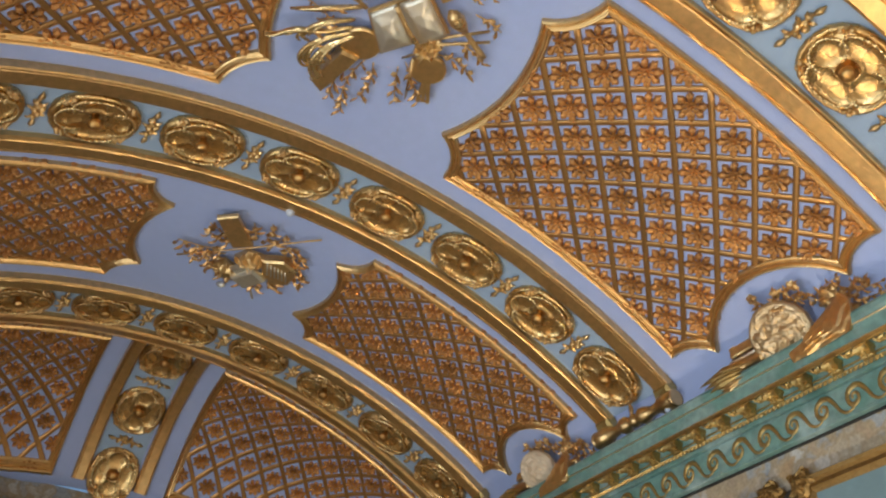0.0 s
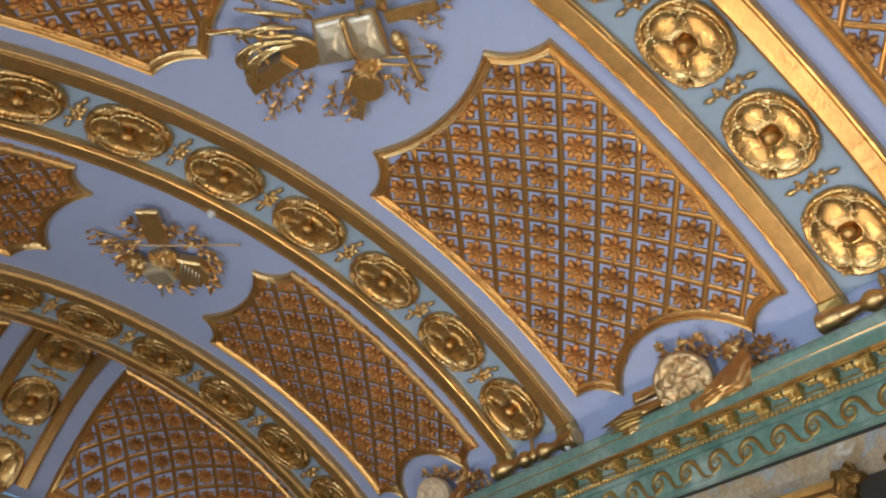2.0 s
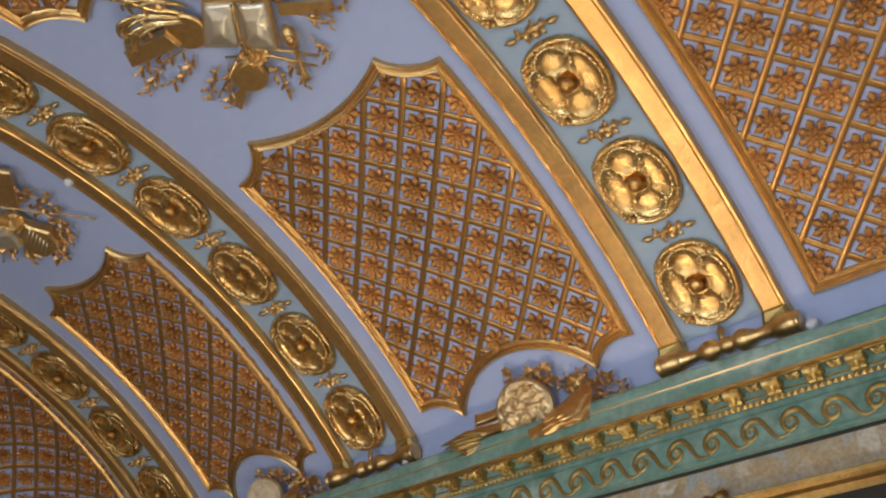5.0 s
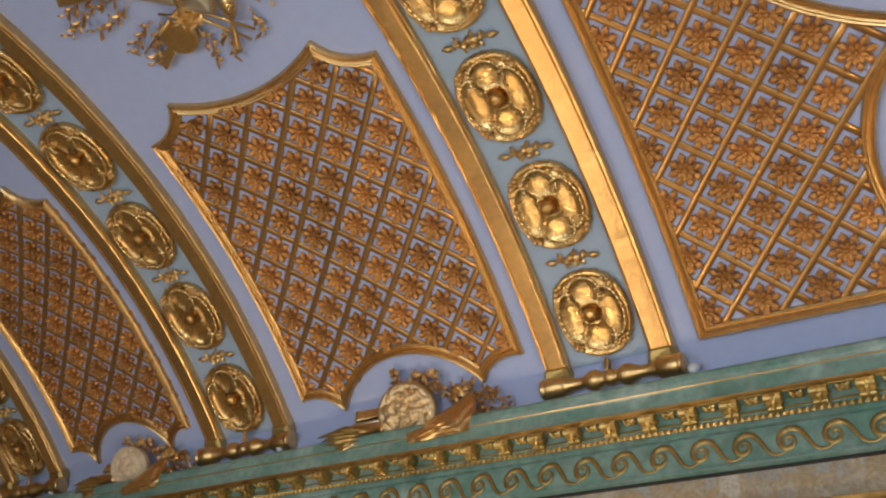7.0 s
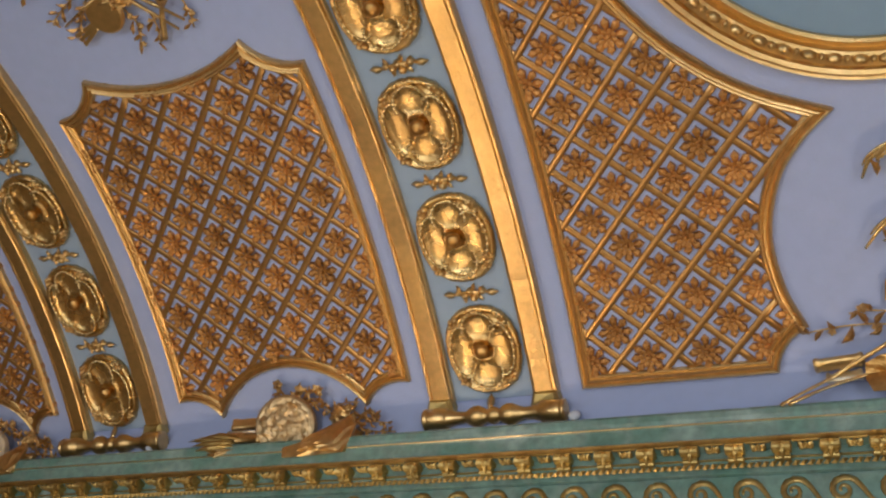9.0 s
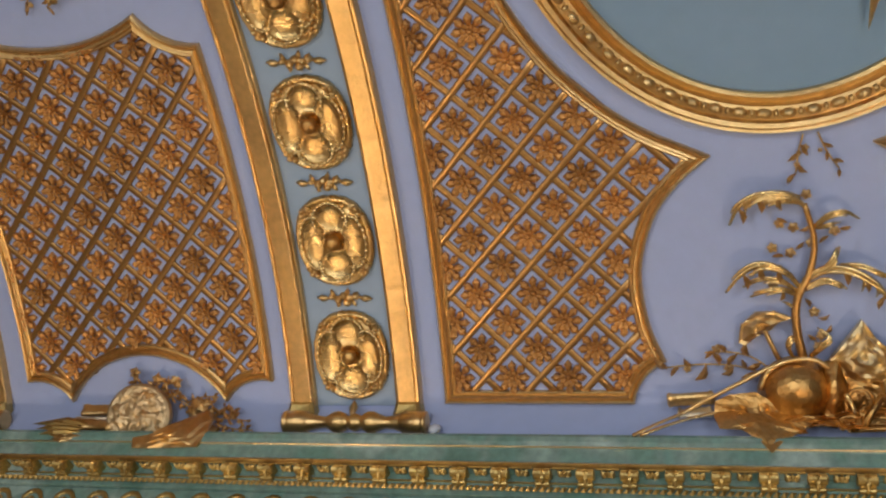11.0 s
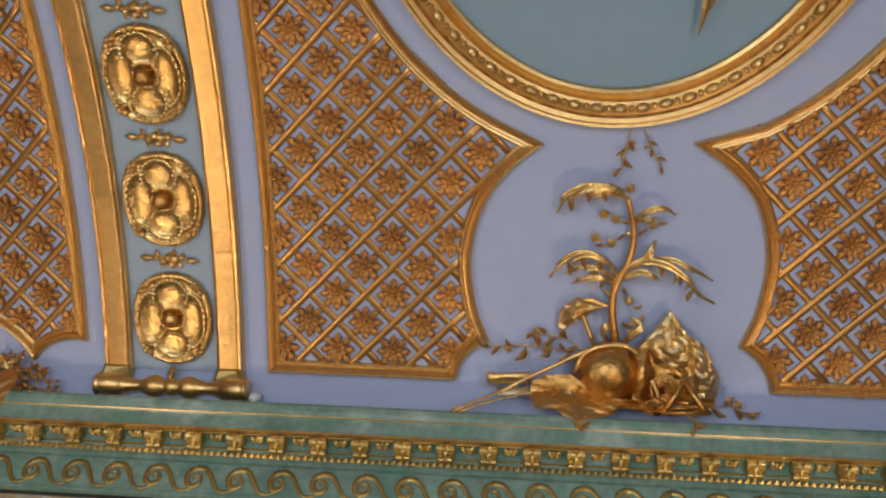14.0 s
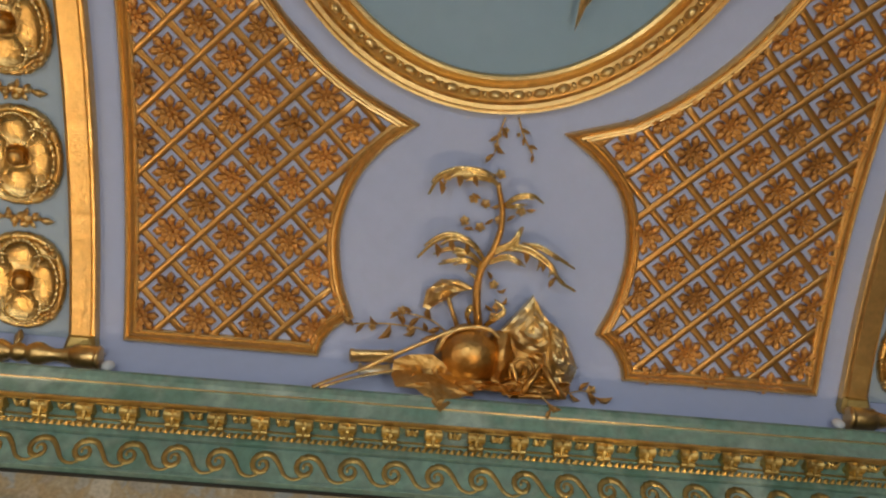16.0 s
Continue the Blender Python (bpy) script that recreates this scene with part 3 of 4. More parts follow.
part("frame", sweep(bmesh.new(), ring, [(-0.095, 0), (-0.095, 0.045), (-0.080, 0.055), (-0.070, 0.035), (-0.050, 0.025), (-0.036, 0.050), (-0.020, 0.056), (0.030, 0.050), (0.040, 0.070), (0.060, 0.078), (0.075, 0.060), (0.088, 0.065), (0.095, 0.0)]), GOLD_RIB, roundel, "moulded gilded frame")
bm = bmesh.new()
disc = oval(1.06, 1.285, -180, 180, 72, 1, 0.345)[:-1]
grid = []
for f in (0.0, 0.25, 0.5, 0.75, 1.0):
    grid.append([bm.verts.new((0.345 + (p[0] - 0.345) * f, p[1] * f, 0.012)) for p in disc] if f else None)
mid = bm.verts.new((0.345, 0, 0.012))
for k in range(72):
    bm.faces.new((mid, grid[1][k], grid[1][(k + 1) % 72]))
    for a, b in zip(grid[1:], grid[2:]):
        bm.faces.new((a[k], a[(k + 1) % 72], b[(k + 1) % 72], b[k]))
part("ground", bm, PAINT_SKY, roundel, "plain grey-blue painted ground", True)
bm = bmesh.new(); dome(bm, (0, 0, 0), 0.037, 0.024, 0.030, n=10, rows=3)
EGG = link_mesh("egg", bm, GOLD_BRIGHT, True)
bm = bmesh.new(); dome(bm, (0, 0, 0), 0.014, 0.020, 0.022, n=6, rows=2)
DART = link_mesh("dart", bm, GOLD_BRIGHT, True)
for i in range(74):
    f = radians(-100 + 200 * i / 73)
    x, s = 0.345 + 1.110 * math.sin(f), 1.338 * math.cos(f)
    spin = math.atan2(1.338 * math.sin(f), 1.110 * math.cos(f))
    piece("egg" if i % 2 else "dart", EGG if i % 2 else DART, seat(x, s, 0.055, spin), roundel)
bm = bmesh.new()
leaf(bm, (XC + 0.30, 0.62, 0.05), (XC + 0.27, 0.98, 0.07), 0.034, 0.05)
leaf(bm, (XC + 0.38, 0.60, 0.05), (XC + 0.30, 0.88, 0.05), 0.03, 0.04)
tail = thing("gilded_ornament", vault(XC + 0.3, 0.7), "gilded carved ornament hanging on the roundel ground", "ornament")
part("drapery_tail", bm, GOLD_BRIGHT, tail)

# ---------- transverse ribs ----------
LOBE_SHAPES = ((0.0, 0.48, 0.42, 0.36, 90), (0.0, -0.48, 0.44, 0.36, -90), (-0.47, 0.0, 0.36, 0.56, 180), (0.47, 0.0, 0.36, 0.56, 0))   # centre, radii, outward angle


def medallion_mesh(w=0.222, hgt=0.262):
    """An oval cartouche: rounded rim, a quatrefoil ridge and four sunk flat fields round a cup for the boss."""
    bm = bmesh.new()
    n = 88

    def height(u, v, f):
        m = min(math.hypot((u - cx) / rx, (v - cy) / ry) for cx, cy, rx, ry, _ in LOBE_SHAPES)
        z = 0.020 + 0.024 * math.exp(-((f - 0.93) / 0.05) ** 2)
        if m < 1.0:
            z = 0.006 + 0.024 * m ** 3 + 0.0015 * noise.noise(Vector((u * 6, v * 6, 1.7)))
        z += 0.012 * math.exp(-((m - 1.0) / 0.08) ** 2)
        c = math.hypot(u / 0.30, v / 0.26)
        if c < 1.0:
            z = 0.004 + 0.030 * c ** 4
        return z
    rings = []
    for f in [1.0, 1.0] + [1.0 - 0.045 * k for k in range(1, 22)]:
        ring = []
        for k in range(n):
            a = 2 * math.pi * k / n
            sc = 1 + (-0.022 * math.cos(4 * a) + 0.006 * math.cos(22 * a)) * min(1.0, f * 1.2)
            u, v = math.cos(a) * f, math.sin(a) * f
            z = (0.0 if not rings else 0.022) if f == 1.0 else height(u, v, f)
            ring.append(bm.verts.new((u * w * sc, v * hgt * sc, z)))
        rings.append(ring)
    for r, q in zip(rings, rings[1:]):
        for k in range(n):
            bm.faces.new((r[k], r[(k + 1) % n], q[(k + 1) % n], q[k]))
    bm.faces.new(rings[-1]); bm.faces.new(rings[0])
    return bm


def lobe_mesh(cx, cy, rx, ry, out, w=0.222, hgt=0.262):
    """The beaded C-scroll ridge round one sunk lobe, its ends curling in to the boss."""
    bm = bmesh.new()
    n = 61
    pts = []
    for i in range(n):
        a = radians(out) - radians(112) + radians(224) * i / (n - 1)
        pts.append(((cx + math.cos(a) * rx) * w, (cy + math.sin(a) * ry) * hgt, 0.046))
    tube(bm, pts, [0.0086 + 0.0032 * math.cos(i * 2 * math.pi / 4) for i in range(n)], 6)
    return bm


def shell_mesh():
    """A small carved leaf cluster that laps the rim at each diagonal."""
    bm = bmesh.new()
    for x, y, r in ((-0.026, 0.004, 0.017), (0.026, 0.004, 0.017), (0, -0.010, 0.016), (0, 0.016, 0.013)):
        dome(bm, (x, y, 0.030), r * 1.2, r, 0.026, ribs=3, n=12, rows=3)
    return bm


def boss_mesh():
    bm = bmesh.new()
    lathe(bm, (0, 0, 0.0), (0, 0, 0.088), [(0, 0.022), (0.35, 0.022), (0.50, 0.036), (0.68, 0.044), (0.86, 0.038), (1.0, 0.020)], 12)
    return bm


def relief(bm, outline, h0, h1, amp, seed=0, rings=6, freq=14.0):
    """A solid cushion over a plan outline with a carved, uneven surface."""
    c = [Vector(p[:2]) for p in outline]
    mid = sum(c, Vector((0, 0))) / len(c)
    n = len(c)
    rows = [[bm.verts.new((p.x, p.y, h0)) for p in c]]
    for i in range(rings):
        f = 1 - i / rings
        z = h0 + (h1 - h0) * min(1.0, 0.45 + 0.75 * i / rings)
        rows.append([bm.verts.new((*(mid + (p - mid) * f), z + amp * noise.noise(Vector((p.x * freq * f + seed, p.y * freq * f, seed * 3.1))))) for p in c])
    tip = bm.verts.new((mid.x, mid.y, h1 + amp * 0.3))
    for a, b in zip(rows, rows[1:]):
        for k in range(n):
            bm.faces.new((a[k], a[(k + 1) % n], b[(k + 1) % n], b[k]))
    for k in range(n):
        bm.faces.new((rows[-1][k], rows[-1][(k + 1) % n], tip))
    bm.faces.new(rows[0])
    return bm


def garland_mesh():
    """The stem of a small garland with a pointed leaf at each end."""
    bm = bmesh.new()
    tube(bm, [(-0.10, 0, 0.010), (0, 0.004, 0.016), (0.10, 0, 0.010)], [0.008, 0.014, 0.008], 7)
    leaf(bm, (-0.085, 0.0, 0.010), (-0.160, 0.010, 0.008), 0.040, 0.014)
    leaf(bm, (0.085, 0.0, 0.010), (0.160, -0.010, 0.008), 0.040, 0.014)
    return bm


def berry_mesh():
    return dome(bmesh.new(), (0, 0, 0), 0.024, 0.021, 0.036, ribs=5, n=15, rows=3)


BERRY = link_mesh("berry", berry_mesh(), GOLD_BRIGHT, True)
SPRIG = link_mesh("sprig", leaf(bmesh.new(), (0, 0, 0.006), (0, 0.042, 0.006), 0.026, 0.012), GOLD_RIB)


def garland(parent, m):
    g = piece("garland", GAR, m, parent)
    for k, (u, v) in enumerate(((-0.072, 0.006), (-0.038, -0.012), (-0.004, 0.010), (0.030, -0.008), (0.066, 0.006), (0.012, -0.028))):
        o = new("berry", BERRY); o.parent = g
        o.matrix_basis = pose(u, v, 0.004) @ Matrix.Scale(0.85 + 0.1 * (k % 3), 4)
    for u, v, a in ((-0.055, 0.012, 25), (0.02, 0.014, -10), (0.05, 0.006, -50), (-0.03, -0.014, 160), (0.045, -0.012, 205)):
        o = new("leaf", SPRIG); o.parent = g
        o.matrix_basis = pose(u, v, 0.004, 0, 0, a)


MED = link_mesh("medallion", medallion_mesh(), GOLD_MED, True)
LOBES = [link_mesh("lobe_rim", lobe_mesh(*q), GOLD_SHINE, True) for q in LOBE_SHAPES]
SHELL = link_mesh("shell", shell_mesh(), GOLD_RIB, True)
BOSS = link_mesh("boss", boss_mesh(), GOLD_DEEP, True)
GAR = link_mesh("garland", garland_mesh(), GOLD_RIB, True)
FLANGE = [(-0.070, 0.0), (-0.070, 0.052), (-0.062, 0.060), (-0.050, 0.060), (-0.046, 0.052), (-0.040, 0.060), (0.052, 0.066), (0.060, 0.060), (0.066, 0.045), (0.074, 0.042), (0.074, 0.0)]


def leaf_sheets(bm, m, rnd):
    """Slight steps and dents across a moulding, where one sheet of gold leaf laps the next."""
    bm.verts.ensure_lookup_table()
    lift = 0.0
    for i in range(0, len(bm.verts), m):
        if rnd.random() < 0.35:
            lift = rnd.uniform(-0.0012, 0.0012)
        for j in range(1, m - 1):
            bm.verts[i + j].co.z += lift + rnd.uniform(-0.0007, 0.0007)


def cartouche(parent, x, s, spin=0.0, size=1.0, h=0.013):
    m = seat(x, s, h, spin) @ Matrix.Scale(size, 4)
    body = piece("medallion", MED, m, parent)
    for me in LOBES:
        new("lobe_rim", me).parent = body
    new("boss", BOSS).parent = body
    for a in (45, 135, 225, 315):
        o = new("shell", SHELL); o.parent = body
        o.matrix_basis = pose(math.cos(radians(a)) * 0.222 * 0.93, math.sin(radians(a)) * 0.262 * 0.93, 0, 0, 0, a + 90)


def rib(xr, s_lo=-2.80, group="ribs of the vault", feet=True, half=0.385, first=2.548, gap=0.641):
    t = thing("vault_rib", vault(xr, 2.8), "gilded transverse rib with a row of oval medallions", "vault rib", group)
    strip = dense([(xr, s_lo), (xr, 2.83)], 0.09)
    part("ground", sweep(bmesh.new(), strip, [(-0.27, -0.01), (-0.27, 0.006), (0.27, 0.006), (0.27, -0.01)]), PAINT_BLUE, t, "blue painted strip between the mouldings")
    for sx in (-1, 1):
        xe = xr + sx * (half - 0.072)
        line = dense([(xe, 2.825), (xe, s_lo)], 0.042)
        bm = sweep(bmesh.new(), line, [(-o * sx, h) for o, h in FLANGE])
        leaf_sheets(bm, len(FLANGE), random.Random(int(xe * 100)))
        part("moulding", bm, GOLD_RIB, t)
    for k in range(9):
        s = first - gap * k
        if s < s_lo + 0.2:
            break
        cartouche(t, xr, s)
        if s - 0.32 > s_lo:
            garland(t, seat(xr, s - gap / 2, 0.008))
    # the turned bar at the foot, resting on the cornice
    if feet:
        for sg in (1, -1) if s_lo < -2.7 else (1,):
            c = vault(xr, sg * 2.920, 0.083) + Vector((0.028, 0, -0.004))
            a, b = c - Vector((0.415, 0, 0)), c + Vector((0.415, 0, 0))
            bm = bmesh.new()
            lathe(bm, a, b, [(0, 0.046), (0.004, 0.060), (0.022, 0.064), (0.026, 0.056), (0.04, 0.060), (0.165, 0.060), (0.17, 0.050), (0.19, 0.046), (0.24, 0.036), (0.30, 0.030), (0.325, 0.042), (0.36, 0.058), (0.40, 0.060), (0.435, 0.046), (0.455, 0.032), (0.47, 0.042),
                               (0.50, 0.050), (0.53, 0.042), (0.545, 0.032), (0.565, 0.046), (0.60, 0.060), (0.64, 0.058), (0.675, 0.044), (0.72, 0.032), (0.77, 0.036), (0.81, 0.046), (0.83, 0.050), (0.835, 0.060), (0.96, 0.060), (0.974, 0.056), (0.978, 0.064), (0.996, 0.060), (1, 0.046)], 20)
            part("turned_bar", bm, GOLD_RIB, t, "turned gilded bar at the foot of the rib", True, False)
            for sx in (-1, 1):
                xe = xr + sx * 0.313
                bm = slab(bmesh.new(), [(xe - 0.066, sg * 2.800), (xe + 0.066, sg * 2.800), (xe + 0.082, sg * 2.862), (xe + 0.082, sg * 2.900), (xe - 0.082, sg * 2.900), (xe - 0.082, sg * 2.862)], 0.0, 0.086, 0.02)
                part("foot", bm, GOLD_DULL, t, "dull gilded foot of the moulding")
            bm = bmesh.new()
            leaf(bm, (xr, sg * 2.88, 0.09), (xr, sg * 2.79, 0.05), 0.05, 0.01)
            part("finial", bm, GOLD_BRIGHT, t, smooth=True)
    return t


rib(-1.930, first=2.532, gap=0.660)
rib(-4.603)
rib(-6.90, half=0.36)
rib(2 * XC + 1.935)

# the medallion band down the curved end
t = thing("vault_rib", vault(-8.0, 0.0), "gilded band of oval medallions down the coved end", "vault rib", "ribs of the vault")
strip = dense([(-8.62, 0.0), (-7.2, 0.0)], 0.07)
part("ground", sweep(bmesh.new(), strip, [(-0.2, -0.01), (-0.2, 0.006), (0.2, 0.006), (0.2, -0.01)]), PAINT_BLUE, t, "blue painted strip between the mouldings")
for sg in (-1, 1):
    line = dense([(-8.62, sg * 0.275), (-7.255, sg * 0.275)], 0.07)
    part("moulding", sweep(bmesh.new(), line, [(o * 0.8, h) for o, h in FLANGE]), GOLD_RIB, t)
for mx, gx in ((-7.48, -7.80), (-8.10, -8.36), (-8.57, None)):
    cartouche(t, mx, 0.0, math.pi / 2, 0.98)
    if gx:
        garland(t, seat(gx, 0.0, 0.008, math.pi / 2))

# ---------- small lamps on the cornice ledge and at the crown ----------
def ledge_lamp(x, s, h):
    t = thing("spot_lamp", vault(x, s, h), "small white glass lamp standing on the ledge", "lamp", "ledge lamps")
    bm = bmesh.new()
    bmesh.ops.create_uvsphere(bm, u_segments=14, v_segments=9, radius=0.034)
    for v in bm.verts:
        v.co += Vector((x, s, h))
    part("globe", bm, OPAL, t, smooth=True)
    bm = bmesh.new()
    lathe(bm, (x, s + 0.095, h), (x, s + 0.02, h), [(0, 0.022), (0.2, 0.022), (0.25, 0.012), (0.8, 0.012), (1, 0.02)], 10)
    part("stem", bm, SILVER, t)
    return t


for lx in (-1.443, -4.246, -6.55, 2.335):
    ledge_lamp(lx, 2.965, 0.075)
t = thing("spot_lamp", vault(-4.965, 0.08, 0.04), "small white glass lamp fixed beside a rib", "lamp", "ledge lamps")
bm = bmesh.new(); dome(bm, (-4.965, 0.08, 0.040), 0.034, 0.034, 0.055, n=12)
part("globe", bm, OPAL, t, smooth=True)


# ---------- the uplighters, stands and bowls made up, below the view ---
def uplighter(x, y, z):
    t = thing("unseen_uplighter", (x, y, 0), "added standing brass uplighter with an open bowl, out of view", "floor lamp", "uplighters")
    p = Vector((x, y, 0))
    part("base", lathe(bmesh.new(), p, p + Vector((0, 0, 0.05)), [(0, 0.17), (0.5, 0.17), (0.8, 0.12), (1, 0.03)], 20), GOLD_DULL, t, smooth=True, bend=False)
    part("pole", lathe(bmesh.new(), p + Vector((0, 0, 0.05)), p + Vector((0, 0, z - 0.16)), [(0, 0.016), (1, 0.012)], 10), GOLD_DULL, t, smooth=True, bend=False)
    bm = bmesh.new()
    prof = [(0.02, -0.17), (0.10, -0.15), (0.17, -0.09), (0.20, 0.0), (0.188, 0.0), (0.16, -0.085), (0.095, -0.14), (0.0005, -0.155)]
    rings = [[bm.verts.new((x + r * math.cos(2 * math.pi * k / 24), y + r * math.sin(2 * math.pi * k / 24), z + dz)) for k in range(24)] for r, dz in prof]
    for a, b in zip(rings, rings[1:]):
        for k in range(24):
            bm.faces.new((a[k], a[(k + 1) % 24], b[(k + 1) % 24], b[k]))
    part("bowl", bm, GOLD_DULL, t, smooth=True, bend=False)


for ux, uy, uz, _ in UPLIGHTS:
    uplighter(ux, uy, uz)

# ---------- carved trophies ----------
def leaf_mesh(curl):
    return link_mesh("leaf", leaf(bmesh.new(), (0, 0, 0), (0.0, 0.072, 0.012), 0.028, 0.016, curl), GOLD)


def blossom_mesh():
    bm = bmesh.new()
    out = []
    for i in range(30):
        a = 2 * math.pi * i / 30
        r = 0.030 * (0.72 + 0.28 * abs(math.cos(2.5 * a)))
        out.append((math.cos(a) * r, math.sin(a) * r))
    return relief(bm, out, 0.0, 0.024, 0.008, 2, 4, 90.0)


LEAVES = [leaf_mesh(c) for c in (-0.012, 0.0, 0.012)]
BLOSSOM = link_mesh("blossom", blossom_mesh(), GOLD_RIB)


def put_leaf(t, x, s, spin, size=1.0, h=0.03, tilt=0.0):
    piece("leaf", LEAVES[int(abs(x * 977 + s * 613)) % 3], seat(x, s, h, spin) @ pose(0, 0, 0, tilt) @ Matrix.Scale(size, 4), t)


def put_blossom(t, x, s, size=1.0, h=0.02):
    piece("blossom", BLOSSOM, seat(x, s, h, x * 7 + s * 3) @ Matrix.Scale(size, 4), t)


def stem(t, pts, r=0.006, name="stem", material=None, label="", r_end=None, flat=1.0, n=7):
    line = curve3(pts, 5) if len(pts) > 2 else [Vector(p) for p in pts]
    k = len(line)
    e = r if r_end is None else r_end
    part(name, tube(bmesh.new(), line, [r + (e - r) * i / (k - 1) for i in range(k)], n, flat), material or GOLD_RIB, t, label, True)


def spray(t, pts, size=1.0, h=0.03, gap=0.035, seed=1, flowers=3):
    """A thin twig with leaves on both sides and a few blossoms."""
    rnd = random.Random(seed)
    line = curve3([(x, s, h) for x, s in pts], 8)
    stem(t, [(x, s, h) for x, s in pts], 0.0045, "twig")
    walked, side = 0.0, 1
    for a, b in zip(line, line[1:]):
        walked += (b - a).length
        if walked > gap:
            walked = 0.0
            ang = math.atan2(-(b.y - a.y), b.x - a.x) - math.pi / 2 + side * rnd.uniform(0.5, 1.1)
            put_leaf(t, b.x, b.y, ang, size * rnd.uniform(0.7, 1.15), h + rnd.uniform(-0.005, 0.02), rnd.uniform(-5, 25))
            side = -side
    for i in range(flowers):
        p = line[int((i + 1) * (len(line) - 1) / (flowers + 0.3))]
        put_blossom(t, p.x + rnd.uniform(-0.02, 0.02), p.y + rnd.uniform(-0.02, 0.02), size * rnd.uniform(0.5, 0.8), h + 0.004)


def frond(t, pts, w=0.026, h=0.07, drop_leaves=0, seed=0):
    """A long drooping grooved leaf, thick in the middle and fine at the tip."""
    m = len(pts)
    for off, fw, share in ((0.0, 0.55, 1.0), (-0.42, 0.36, 0.9), (0.45, 0.34, 0.72)):
        ctrl = [(x + off * w * (0.2 + 0.5 * i / m), s + off * w * (0.4 + i / m), h + 0.012 * abs(off) * i + 0.040 * math.sin(math.pi * i / (m - 1))) for i, (x, s) in enumerate(pts)]
        line = curve3(ctrl, 6)
        k = max(5, int(len(line) * share))
        line = line[:k]
        rad = [w * fw * (0.35 + 0.65 * math.sin(math.pi * min(1.0, 0.15 + 0.85 * i / (k - 1)))) * 0.55 + 0.0015 for i in range(k)]
        part("frond", tube(bmesh.new(), line, rad, 6, 0.8), GOLD_SHINE, t, "", True)
    line = curve3([(x, s, h + 0.035 * math.sin(math.pi * i / (m - 1))) for i, (x, s) in enumerate(pts)], 6)
    k = len(line)
    rnd = random.Random(seed)
    for i in range(drop_leaves):
        p = line[int((0.35 + 0.6 * i / max(1, drop_leaves)) * (k - 1))]
        put_leaf(t, p.x, p.y + 0.005, math.pi + rnd.uniform(-0.5, 0.5), rnd.uniform(0.7, 1.1), p.z)


def turned(t, a, b, prof, material, name, label="", n=16):
    part(name, lathe(bmesh.new(), a, b, prof, n), material, t, label, True)


ROLL = [(0, 0.6), (0.03, 1.0), (0.1, 1.0), (0.13, 0.88), (0.87, 0.88), (0.9, 1.0), (0.97, 1.0), (1, 0.6)]


def roll(t, a, b, r, material, name="scroll_roll", label="rolled scroll"):
    turned(t, a, b, [(f, q * r) for f, q in ROLL], material, name, label)


def circle_pts(x, s, rx, rs, n=28):
    return [(x + rx * math.cos(2 * math.pi * i / n), s + rs * math.sin(2 * math.pi * i / n)) for i in range(n)]


# --- the large trophy on the cornice in the centre bay: a palm growing out of arms and books ---
def G(a, b):
    """The trophy's own drawing grid (cells of 1.76 by 1.88 mm)."""
    return (0.045 + (a - 290) * 0.00176, 1.515 + (b - 42) * 0.00188)


palm = thing("palm_trophy", vault(0.41, 2.95, 0.05), "gilded palm, globe and crumpled sheets trophy resting on the cornice", "trophy")
stem(palm, [(*G(505, 620), 0.07), (*G(487, 520), 0.08), (*G(490, 440), 0.08), (*G(522, 370), 0.08), (*G(536, 285), 0.07), (*G(512, 185), 0.07)], 0.024, "trunk", GOLD_DEEP, "gilded palm trunk", 0.014)
stem(palm, [(*G(440, 610), 0.07), (*G(418, 560), 0.08), (*G(396, 505), 0.07)], 0.013, "branch", GOLD_RIB)
for ctrl, w, dl in (
        (((512, 190), (470, 155), (400, 150), (345, 180), (320, 232)), 0.034, 3),
        (((508, 182), (455, 166), (415, 172), (404, 198)), 0.022, 0),
        (((500, 165), (450, 146), (390, 152), (366, 178), (360, 212)), 0.022, 0),
        (((538, 245), (570, 212), (610, 206), (646, 230)), 0.024, 0),
        (((540, 250), (572, 236), (600, 238)), 0.018, 0),
        (((508, 390), (560, 358), (625, 362), (685, 398), (722, 446), (772, 476)), 0.036, 3),
        (((600, 352), (650, 350), (700, 374), (762, 410)), 0.026, 0),
        (((508, 414), (556, 386), (596, 398), (616, 416)), 0.028, 0),
        (((640, 362), (656, 390), (654, 424)), 0.020, 0),
        (((676, 386), (690, 412), (690, 440)), 0.020, 0),
        (((500, 412), (460, 360), (400, 336), (350, 360), (304, 416)), 0.034, 3),
        (((494, 420), (450, 384), (398, 378), (350, 402)), 0.026, 0),
        (((494, 432), (452, 406), (404, 412), (368, 430)), 0.026, 1),
        (((450, 350), (400, 345), (370, 375)), 0.022, 0),
        (((520, 376), (566, 350), (586, 322), (598, 302)), 0.030, 0),
        (((478, 604), (462, 570), (474, 546), (490, 570)), 0.026, 0),
        (((520, 600), (548, 570), (570, 545), (540, 520)), 0.024, 0),
        (((486, 470), (470, 450), (452, 446)), 0.018, 0)):
    frond(palm, [G(*p) for p in ctrl], w * 1.35, 0.075, dl, len(ctrl))
part("fan_leaf", relief(bmesh.new(), dense([G(*p) for p in ((333, 560), (340, 510), (380, 476), (430, 474), (474, 492), (440, 506), (415, 528), (380, 542), (352, 566))], 0.02, True), 0.045, 0.10, 0.02, 3), GOLD_RIB, palm, "broad shell-shaped leaf")
